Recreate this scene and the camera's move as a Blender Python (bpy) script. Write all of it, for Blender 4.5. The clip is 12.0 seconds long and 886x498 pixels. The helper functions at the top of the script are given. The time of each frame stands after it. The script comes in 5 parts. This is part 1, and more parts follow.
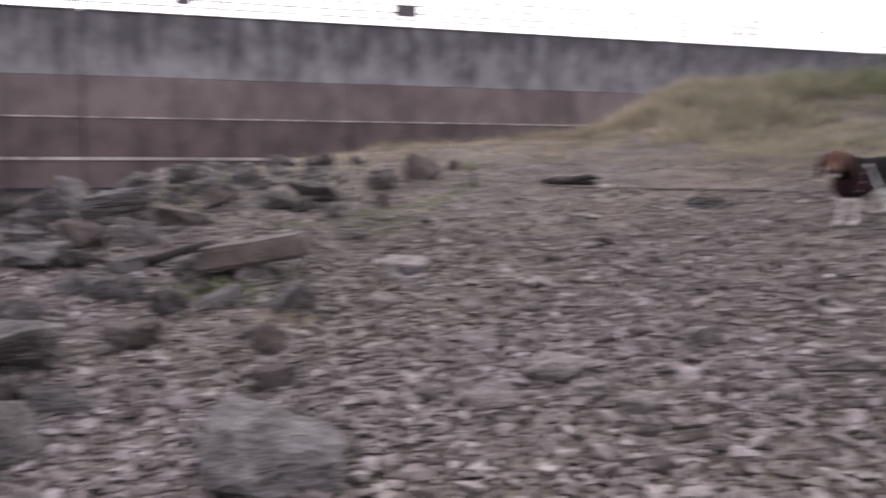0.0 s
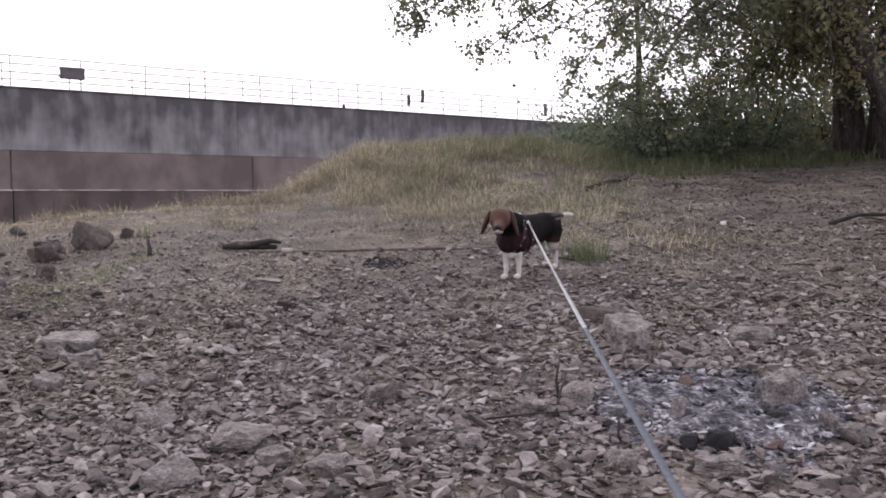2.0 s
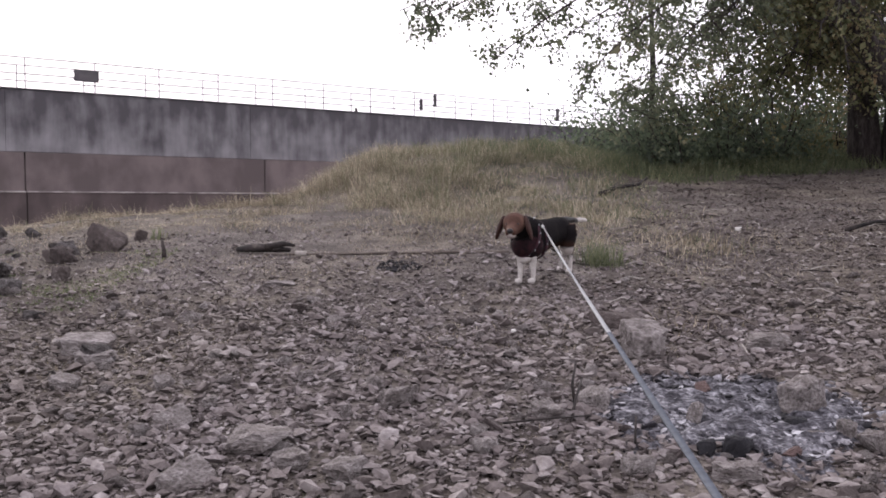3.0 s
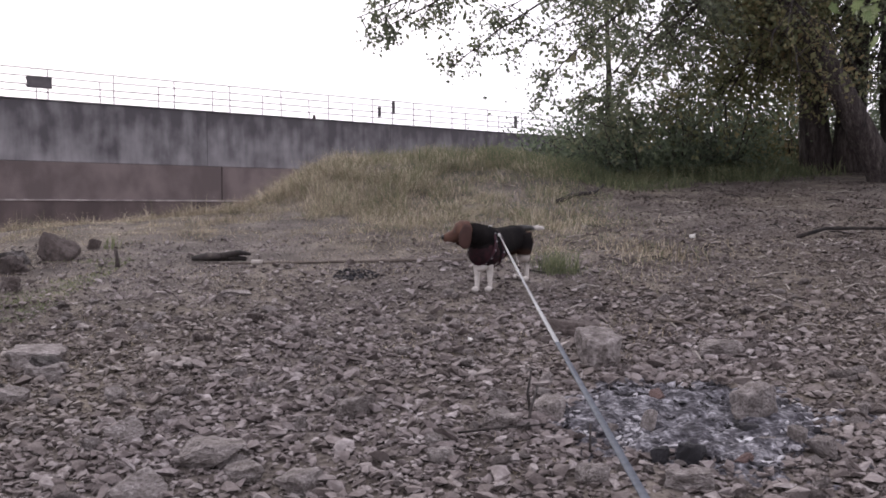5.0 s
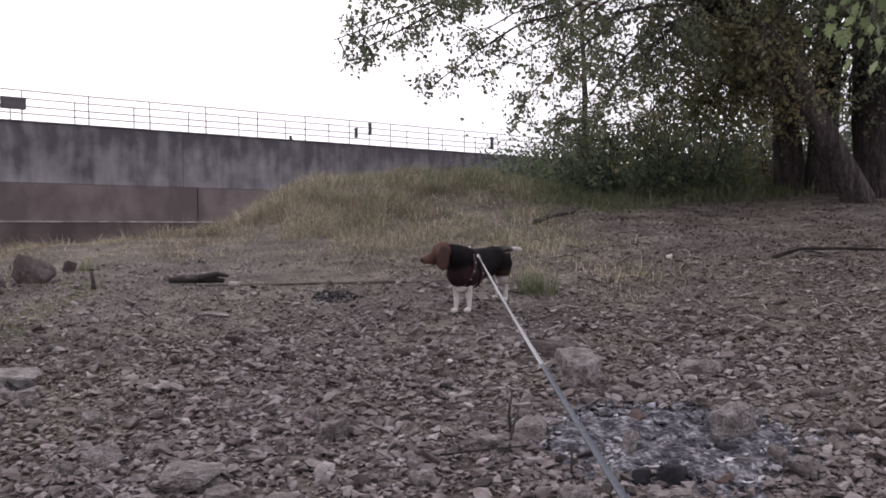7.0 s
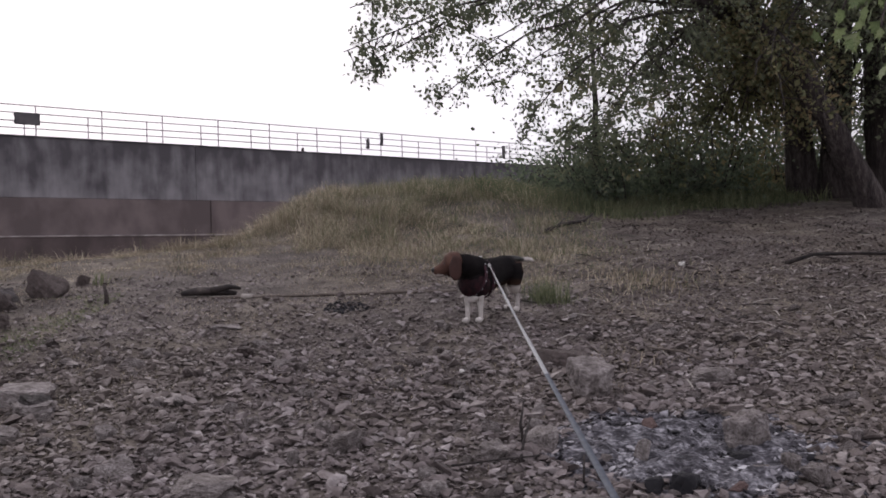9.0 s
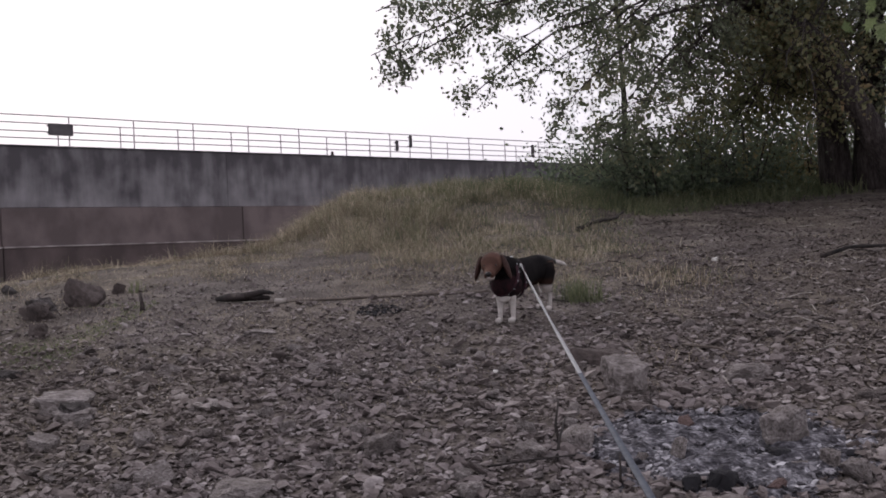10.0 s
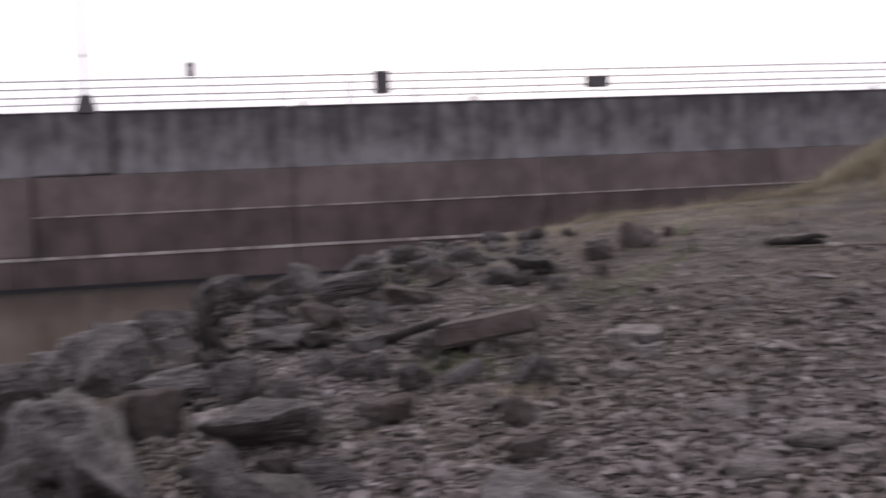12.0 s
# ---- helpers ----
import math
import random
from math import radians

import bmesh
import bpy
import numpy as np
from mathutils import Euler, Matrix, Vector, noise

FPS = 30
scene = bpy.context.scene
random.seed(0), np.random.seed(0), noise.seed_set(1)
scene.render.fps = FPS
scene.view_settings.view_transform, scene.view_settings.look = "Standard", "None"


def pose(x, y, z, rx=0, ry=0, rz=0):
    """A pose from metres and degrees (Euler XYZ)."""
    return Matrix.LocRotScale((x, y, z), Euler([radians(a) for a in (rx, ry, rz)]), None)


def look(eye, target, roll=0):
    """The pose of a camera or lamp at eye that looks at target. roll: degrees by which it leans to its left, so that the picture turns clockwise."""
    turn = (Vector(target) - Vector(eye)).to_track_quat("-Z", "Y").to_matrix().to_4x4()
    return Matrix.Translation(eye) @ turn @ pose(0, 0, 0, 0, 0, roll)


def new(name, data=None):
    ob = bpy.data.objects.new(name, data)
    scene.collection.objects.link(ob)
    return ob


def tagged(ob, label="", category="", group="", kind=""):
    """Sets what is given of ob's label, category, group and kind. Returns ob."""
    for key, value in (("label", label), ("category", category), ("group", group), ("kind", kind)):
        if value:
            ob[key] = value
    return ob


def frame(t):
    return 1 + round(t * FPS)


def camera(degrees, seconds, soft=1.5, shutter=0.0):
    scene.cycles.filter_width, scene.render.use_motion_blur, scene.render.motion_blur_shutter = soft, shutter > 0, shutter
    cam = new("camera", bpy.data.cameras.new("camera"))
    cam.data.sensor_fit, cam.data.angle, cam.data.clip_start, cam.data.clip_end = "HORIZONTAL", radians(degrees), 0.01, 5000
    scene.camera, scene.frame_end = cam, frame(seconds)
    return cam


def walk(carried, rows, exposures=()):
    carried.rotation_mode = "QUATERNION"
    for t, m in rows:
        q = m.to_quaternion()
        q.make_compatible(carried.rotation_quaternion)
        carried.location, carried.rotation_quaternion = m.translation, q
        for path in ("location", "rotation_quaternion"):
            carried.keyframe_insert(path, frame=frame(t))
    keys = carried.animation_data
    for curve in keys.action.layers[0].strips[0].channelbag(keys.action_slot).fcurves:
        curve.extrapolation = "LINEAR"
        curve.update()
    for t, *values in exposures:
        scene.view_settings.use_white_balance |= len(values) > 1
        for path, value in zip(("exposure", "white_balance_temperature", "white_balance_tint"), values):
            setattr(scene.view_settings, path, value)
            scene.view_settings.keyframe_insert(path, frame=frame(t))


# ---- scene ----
EYE = 1.3
ROWS = [
    (0.0, -0.040, -0.050, -0.010, 18.32, -6.11, 0.58),
    (0.1, 0.000, -0.040, 0.000, 13.11, -5.71, 1.01),
    (0.2, 0.035, -0.035, 0.000, 8.84, -4.78, 0.36),
    (0.3, 0.050, -0.030, 0.010, 4.74, -3.81, 0.67),
    (0.4, 0.060, -0.030, 0.010, 1.51, -2.90, 0.39),
    (0.5, 0.055, -0.025, 0.000, -0.51, -2.53, -0.58),
    (0.7, 0.040, -0.030, -0.005, -0.84, -3.59, -0.08),
    (1.0, 0.031, -0.025, -0.004, 0.65, -3.05, -0.25),
    (1.5, 0.035, -0.019, -0.006, 0.23, -2.84, -2.82),
    (2.0, -0.011, -0.009, -0.014, 0.40, -2.45, -0.71),
    (2.5, -0.038, -0.007, -0.019, 1.16, -2.18, -0.47),
    (4.5, -0.016, -0.002, -0.005, -0.47, -2.29, 0.05),
    (5.0, -0.018, -0.002, -0.007, -1.33, -1.82, -0.48),
    (5.5, -0.016, -0.006, -0.005, -2.30, -1.66, -0.81),
    (6.0, -0.019, -0.007, -0.004, -2.51, -1.17, -0.87),
    (6.5, -0.028, -0.007, 0.003, -3.12, -1.00, -0.78),
    (7.0, -0.034, -0.004, -0.002, -2.69, -0.65, -0.60),
    (9.0, -0.019, -0.004, 0.000, -1.94, -0.08, -1.30),
    (9.5, -0.030, -0.005, -0.000, -0.80, 0.10, -1.90),
    (10.0, -0.019, -0.011, 0.003, -0.15, 0.02, -2.54),
    (10.5, 0.000, 0.000, 0.000, 0.02, -0.13, -3.34),
    (11.0, -0.002, -0.000, 0.003, -0.07, -0.25, -3.56),
    (11.3, -0.030, -0.005, 0.003, 1.17, -0.50, -3.70),
    (11.5, -0.085, -0.010, -0.004, 6.32, -0.99, -3.45),
    (11.6, -0.110, -0.020, -0.005, 10.28, -1.09, -3.55),
    (11.7, -0.130, -0.050, -0.005, 14.30, -1.41, -3.29),
    (11.8, -0.150, -0.090, 0.000, 18.76, -1.68, -2.77),
    (11.9, -0.165, -0.150, 0.000, 24.28, -1.68, -2.99),
    (12.0, -0.180, -0.220, 0.005, 29.45, -1.74, -2.92),
]
EXPOSURES = [(0.0, -0.15), (0.5, -0.15), (1.5, -0.2), (2.5, -0.25), (4.5, -0.35), (5.5, -0.45), (6.5, -0.55), (7.2, -0.65), (9.0, -0.95), (10.5, -1.1), (11.2, -1.1), (12.0, -0.9)]
cam = camera(48.0, 12.0, soft=1.75, shutter=0.32)
walk(cam, [(t, pose(x, y, EYE + z, 90 + pitch, 0, yaw) @ pose(0, 0, 0, 0, 0, roll)) for t, x, y, z, yaw, pitch, roll in ROWS], EXPOSURES)

# ---- light: a white overcast sky, brightest where the veiled sun stands ----
SUN_ELEVATION, SUN_AZIMUTH = 32.0, -25.0
world = bpy.data.worlds.new("overcast_sky")
world.use_nodes = True
scene.world = world
wn, wl = world.node_tree.nodes, world.node_tree.links
sky = wn.new("ShaderNodeTexSky")
sky.sky_type, sky.sun_disc = "NISHITA", False
sky.sun_elevation, sky.sun_rotation = radians(SUN_ELEVATION), radians(SUN_AZIMUTH)
sky.dust_density, sky.air_density = 7.0, 1.0
sky_gain = wn.new("ShaderNodeMix")
sky_gain.data_type = "RGBA"
sky_gain.inputs["Factor"].default_value = 0.8
sky_gain.inputs["B"].default_value = (20.2, 19.3, 21.6, 1)
wl.new(sky.outputs[0], sky_gain.inputs["A"])
wl.new(sky_gain.outputs["Result"], wn["Background"].inputs["Color"])
wn["Background"].inputs["Strength"].default_value = 0.12

sun = new("sun", bpy.data.lights.new("sun", "SUN"))
sun.data.energy, sun.data.angle, sun.data.color = 1.1, radians(18), (1.0, 0.95, 0.9)
sun.matrix_world = look((-18, 38, 26), (0, 0, 0))

# ---- materials ----


def nodes_of(m):
    return m.node_tree.nodes, m.node_tree.links


def ramp_node(n, stops):
    r = n.new("ShaderNodeValToRGB")
    while len(r.color_ramp.elements) < len(stops):
        r.color_ramp.elements.new(0.5)
    for e, (p, c) in zip(r.color_ramp.elements, stops):
        e.position, e.color = p, (*c, 1)
    return r


def mat(name, stops, scale=3.0, rough=0.85, bump=0.3, bump_scale=40.0, depth=0.01, stretch=(1, 1, 1), vary=0.0, island="", metal=0.0, fine=0.35, spec=0.3, patch=None):
    """Two scales of noise through a colour ramp, fine relief, and a random lightness for each piece."""
    m = bpy.data.materials.new(name)
    m.use_nodes = True
    n, l = nodes_of(m)
    b = n["Principled BSDF"]
    b.inputs["Roughness"].default_value, b.inputs["Metallic"].default_value = rough, metal
    b.inputs["Specular IOR Level"].default_value = spec
    co, mp = n.new("ShaderNodeTexCoord"), n.new("ShaderNodeMapping")
    mp.inputs["Scale"].default_value = stretch
    l.new(co.outputs["Object"], mp.inputs["Vector"])
    big, small = n.new("ShaderNodeTexNoise"), n.new("ShaderNodeTexNoise")
    big.inputs["Scale"].default_value, big.inputs["Detail"].default_value = scale, 6
    small.inputs["Scale"].default_value, small.inputs["Detail"].default_value = bump_scale, 4
    l.new(mp.outputs[0], big.inputs["Vector"])
    l.new(mp.outputs[0], small.inputs["Vector"])
    mixed = n.new("ShaderNodeMath")
    mixed.operation = "MULTIPLY_ADD"
    mixed.inputs[1].default_value = fine
    l.new(small.outputs["Fac"], mixed.inputs[0])
    base = n.new("ShaderNodeMath")
    base.operation = "MULTIPLY_ADD"
    base.inputs[1].default_value, base.inputs[2].default_value = 1.0, -fine / 2
    l.new(big.outputs["Fac"], base.inputs[0])
    l.new(base.outputs[0], mixed.inputs[2])
    fac = mixed
    if island:
        src = n.new("ShaderNodeNewGeometry" if island == "island" else "ShaderNodeObjectInfo")
        add = n.new("ShaderNodeMath")
        add.operation = "MULTIPLY_ADD"
        add.inputs[1].default_value = vary
        l.new(src.outputs["Random Per Island" if island == "island" else "Random"], add.inputs[0])
        low = n.new("ShaderNodeMath")
        low.operation = "SUBTRACT"
        low.inputs[1].default_value = vary / 2
        l.new(mixed.outputs[0], low.inputs[0])
        l.new(low.outputs[0], add.inputs[2])
        fac = add
    r = ramp_node(n, stops)
    l.new(fac.outputs[0], r.inputs["Fac"])
    shade = r.outputs["Color"]
    if patch:
        wide, edge, tint = n.new("ShaderNodeTexNoise"), n.new("ShaderNodeMapRange"), n.new("ShaderNodeMixRGB")
        wide.inputs["Scale"].default_value, wide.inputs["Detail"].default_value = patch[0], 5
        l.new(co.outputs["Object"], wide.inputs["Vector"])
        edge.inputs["From Min"].default_value, edge.inputs["From Max"].default_value = 0.42, 0.6
        l.new(wide.outputs["Fac"], edge.inputs["Value"])
        l.new(edge.outputs[0], tint.inputs["Fac"])
        tint.blend_type = "MULTIPLY"
        tint.inputs["Color2"].default_value = (*patch[1], 1)
        l.new(shade, tint.inputs["Color1"])
        shade = tint.outputs["Color"]
    l.new(shade, b.inputs["Base Color"])
    bp = n.new("ShaderNodeBump")
    bp.inputs["Strength"].default_value, bp.inputs["Distance"].default_value = bump, depth
    l.new(small.outputs["Fac"], bp.inputs["Height"])
    l.new(bp.outputs[0], b.inputs["Normal"])
    return m


SOIL = mat("stony_soil", [(0.22, (0.035, 0.027, 0.024)), (0.42, (0.072, 0.059, 0.052)), (0.6, (0.125, 0.106, 0.095)), (0.8, (0.21, 0.184, 0.167))], 2.2, 0.95, 1.0, 34, 0.03, fine=0.8, patch=(0.55, (0.97, 0.95, 0.86)))
STONE = mat("crushed_limestone", [(0.05, (0.061, 0.049, 0.047)), (0.3, (0.114, 0.095, 0.091)), (0.55, (0.16, 0.135, 0.132)), (0.78, (0.233, 0.205, 0.201)), (1.0, (0.351, 0.318, 0.314))], 9, 0.9, 0.8, 70, 0.008, vary=0.66, island="island", fine=0.6, patch=(0.55, (0.97, 0.97, 0.92)))
STONE_OB = mat("loose_limestone", [(0.12, (0.074, 0.060, 0.056)), (0.45, (0.140, 0.120, 0.114)), (0.7, (0.205, 0.180, 0.172)), (0.95, (0.33, 0.30, 0.292))], 9, 0.95, 0.9, 24, 0.02, vary=0.6, island="object", fine=0.7)
ROCK = mat("weathered_limestone", [(0.2, (0.078, 0.065, 0.060)), (0.4, (0.157, 0.137, 0.130)), (0.58, (0.230, 0.205, 0.197)), (0.82, (0.381, 0.349, 0.340))], 2.2, 0.95, 0.9, 9, 0.025, vary=0.12, island="object", fine=0.6)
RIPRAP = mat("riprap_limestone", [(0.2, (0.036, 0.031, 0.030)), (0.4, (0.082, 0.072, 0.070)), (0.58, (0.128, 0.115, 0.113)), (0.82, (0.23, 0.21, 0.208))], 2.4, 0.95, 1.0, 11, 0.04, vary=0.25, island="object", fine=0.7)
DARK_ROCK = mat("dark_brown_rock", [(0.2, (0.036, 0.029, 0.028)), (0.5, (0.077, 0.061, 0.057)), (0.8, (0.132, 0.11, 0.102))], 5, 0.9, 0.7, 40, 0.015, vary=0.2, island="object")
RED_STONE = mat("heat_reddened_stone", [(0.25, (0.05, 0.032, 0.03)), (0.5, (0.11, 0.072, 0.066)), (0.8, (0.18, 0.135, 0.125))], 14, 0.95, 0.6, 50, 0.008)
WHITE_STONE = mat("white_stone", [(0.3, (0.5, 0.48, 0.45)), (0.7, (0.75, 0.73, 0.7))], 20, 0.8)
ASH = mat("wood_ash", [(0.3, (0.018, 0.017, 0.021)), (0.46, (0.062, 0.058, 0.068)), (0.6, (0.155, 0.150, 0.166)), (0.8, (0.42, 0.41, 0.44))], 15, 1.0, 1.0, 55, 0.03, fine=0.8)
ASHY_STONE = mat("ash_dusted_stone", [(0.2, (0.04, 0.037, 0.043)), (0.45, (0.14, 0.132, 0.143)), (0.7, (0.25, 0.24, 0.256)), (0.95, (0.46, 0.45, 0.47))], 12, 0.95, 0.5, 60, 0.006, vary=0.8, island="island")
CHARCOAL = mat("charcoal", [(0.3, (0.006, 0.006, 0.008)), (0.7, (0.028, 0.026, 0.03))], 20, 0.8, 0.6, 90, 0.004, vary=0.3, island="island")
BARK = mat("rough_bark", [(0.25, (0.02, 0.016, 0.016)), (0.5, (0.05, 0.04, 0.038)), (0.8, (0.113, 0.096, 0.091))], 4, 0.95, 1.0, 16, 0.05, stretch=(3, 3, 0.7), fine=0.6)
DEADWOOD = mat("weathered_dead_wood", [(0.25, (0.05, 0.04, 0.034)), (0.5, (0.11, 0.09, 0.078)), (0.8, (0.2, 0.175, 0.155))], 10, 0.9, 0.6, 60, 0.006, fine=0.6)
BURNT_WOOD = mat("charred_wood", [(0.3, (0.01, 0.009, 0.009)), (0.6, (0.035, 0.028, 0.026)), (0.85, (0.12, 0.1, 0.09))], 9, 0.9, 0.7, 40, 0.01)
PALE_BAND = mat("pale_peeled_wood", [(0.3, (0.22, 0.2, 0.18)), (0.7, (0.36, 0.33, 0.30))], 20, 0.8)
LEAF = mat("dull_green_leaves", [(0.1, (0.078, 0.089, 0.065)), (0.45, (0.152, 0.172, 0.114)), (0.75, (0.226, 0.241, 0.154)), (0.95, (0.342, 0.304, 0.185))], 0.9, 0.6, 0.1, 60, 0.002, vary=0.5, island="island")
LEAF_BROWN = mat("yellowing_brown_leaves", [(0.1, (0.070, 0.078, 0.042)), (0.4, (0.135, 0.142, 0.072)), (0.65, (0.200, 0.188, 0.098)), (0.95, (0.255, 0.185, 0.105))], 0.9, 0.65, 0.1, 60, 0.002, vary=0.6, island="island")
LEAF_NEAR = mat("lobed_green_leaf", [(0.2, (0.106, 0.144, 0.062)), (0.5, (0.181, 0.231, 0.106)), (0.85, (0.3, 0.338, 0.188))], 14, 0.5, 0.2, 60, 0.002, vary=0.5, island="object")
BUSH_LEAF = mat("dark_shrub_leaves", [(0.1, (0.064, 0.08, 0.062)), (0.45, (0.122, 0.151, 0.103)), (0.8, (0.205, 0.249, 0.156)), (0.97, (0.336, 0.377, 0.217))], 0.8, 0.6, 0.1, 60, 0.002, vary=0.55, island="island")
GRASS = mat("dry_grass", [(0.08, (0.126, 0.109, 0.075)), (0.35, (0.253, 0.213, 0.155)), (0.6, (0.379, 0.323, 0.246)), (0.92, (0.641, 0.564, 0.448))], 1.1, 0.8, 0.1, 50, 0.002, vary=0.75, island="island", fine=0.1)
GREEN_GRASS = mat("green_grass", [(0.2, (0.073, 0.09, 0.05)), (0.5, (0.138, 0.154, 0.085)), (0.85, (0.237, 0.239, 0.147))], 2, 0.7, 0.1, 50, 0.002, vary=0.5, island="island")
LITTER = mat("leaf_litter", [(0.1, (0.045, 0.036, 0.034)), (0.5, (0.088, 0.070, 0.064)), (0.85, (0.150, 0.122, 0.112)), (1.0, (0.34, 0.31, 0.285))], 3, 0.9, 0.2, 60, 0.002, vary=0.55, island="island", patch=(1.2, (0.84, 0.82, 0.8)))
WATER = mat("murky_river_water", [(0.3, (0.075, 0.062, 0.046)), (0.7, (0.11, 0.092, 0.07))], 0.3, 0.1, 0.12, 2.2, 0.05, stretch=(1, 1, 1), spec=0.5)
RAIL_METAL = mat("galvanised_rail", [(0.3, (0.34, 0.31, 0.32)), (0.7, (0.52, 0.49, 0.50))], 8, 0.5, 0.1, metal=0.2)
SIGN_BACK = mat("dull_sign_back", [(0.3, (0.06, 0.055, 0.06)), (0.7, (0.10, 0.09, 0.095))], 4, 0.6)
TAPE_DARK = mat("grey_blue_leash_tape", [(0.3, (0.058, 0.065, 0.081)), (0.7, (0.095, 0.105, 0.127))], 60, 0.6, 0.2, 400, 0.001, spec=0.1)
TAPE = mat("pale_leash_tape", [(0.3, (0.214, 0.22, 0.227)), (0.7, (0.312, 0.312, 0.319))], 60, 0.6, 0.2, 400, 0.001)
HARNESS = mat("dark_red_harness", [(0.4, (0.012, 0.006, 0.011)), (0.6, (0.045, 0.01, 0.018))], 40, 0.7, 0.2, 300, 0.001)
VEST = mat("dark_maroon_vest", [(0.35, (0.008, 0.006, 0.007)), (0.65, (0.030, 0.011, 0.014))], 30, 0.8, 0.3, 260, 0.001, spec=0.1)
METAL_TAG = mat("metal_tag", [(0.3, (0.5, 0.5, 0.5)), (0.7, (0.7, 0.7, 0.7))], 30, 0.35, metal=0.8)
NOSE = mat("wet_black_nose", [(0.3, (0.008, 0.007, 0.007)), (0.7, (0.02, 0.018, 0.018))], 60, 0.35)
WHITE_FUR = mat("white_fur", [(0.25, (0.336, 0.304, 0.280)), (0.6, (0.496, 0.464, 0.440))], 25, 0.9, 0.5, 180, 0.004)
GREY_FUR = mat("greyish_white_fur", [(0.25, (0.208, 0.176, 0.163)), (0.6, (0.351, 0.312, 0.286))], 25, 0.9, 0.5, 180, 0.004)
TAN_FUR = mat("tan_fur", [(0.2, (0.033, 0.017, 0.012)), (0.5, (0.064, 0.03, 0.021)), (0.8, (0.121, 0.065, 0.046))], 14, 0.85, 0.5, 180, 0.004)
EAR_FUR = mat("dark_tan_ear_fur", [(0.2, (0.022, 0.011, 0.009)), (0.6, (0.045, 0.02, 0.016))], 14, 0.85, 0.5, 180, 0.004)


def let_light_through(m, share):
    """Thin leaves and blades pass on a share of the light that falls on their far side."""
    n, l = nodes_of(m)
    b, out = n["Principled BSDF"], n["Material Output"]
    tr, mx = n.new("ShaderNodeBsdfTranslucent"), n.new("ShaderNodeMixShader")
    l.new(b.inputs["Base Color"].links[0].from_socket, tr.inputs["Color"])
    mx.inputs["Fac"].default_value = share
    l.new(b.outputs[0], mx.inputs[1])
    l.new(tr.outputs[0], mx.inputs[2])
    l.new(mx.outputs[0], out.inputs["Surface"])


for leafy in (LEAF, LEAF_BROWN, LEAF_NEAR, BUSH_LEAF, GRASS, GREEN_GRASS):
    let_light_through(leafy, 0.44)


def coat_material():
    """Beagle coat on the trunk of the body: black saddle, tan flanks and rump, white belly."""
    m = mat("beagle_coat", [(0.3, (0.004, 0.0035, 0.004)), (0.7, (0.012, 0.010, 0.010))], 12, 0.9, 0.5, 180, 0.004, spec=0.08)
    n, l = nodes_of(m)
    b = n["Principled BSDF"]
    black = b.inputs["Base Color"].links[0].from_socket
    co, sep, nz = n.new("ShaderNodeTexCoord"), n.new("ShaderNodeSeparateXYZ"), n.new("ShaderNodeTexNoise")
    nz.inputs["Scale"].default_value = 14
    l.new(co.outputs["Object"], sep.inputs[0])
    l.new(co.outputs["Object"], nz.inputs["Vector"])

    def over(below, colour, axis, lo, hi):
        a = n.new("ShaderNodeMath")
        a.operation = "MULTIPLY_ADD"
        a.inputs[1].default_value = 0.05
        l.new(nz.outputs["Fac"], a.inputs[0])
        l.new(sep.outputs[axis], a.inputs[2])
        f = n.new("ShaderNodeMapRange")
        f.inputs["From Min"].default_value, f.inputs["From Max"].default_value = lo, hi
        l.new(a.outputs[0], f.inputs["Value"])
        x = n.new("ShaderNodeMix")
        x.data_type = "RGBA"
        l.new(f.outputs[0], x.inputs["Factor"])
        l.new(below, x.inputs["A"])
        x.inputs["B"].default_value = (*colour, 1)
        return x.outputs["Result"]
    c = over(black, (0.085, 0.038, 0.024), "X", -0.185, -0.235)
    c = over(c, (0.03, 0.016, 0.012), "Z", 0.25, 0.225)
    c = over(c, (0.55, 0.51, 0.48), "Z", 0.205, 0.185)
    l.new(c, b.inputs["Base Color"])
    return m


COAT = coat_material()


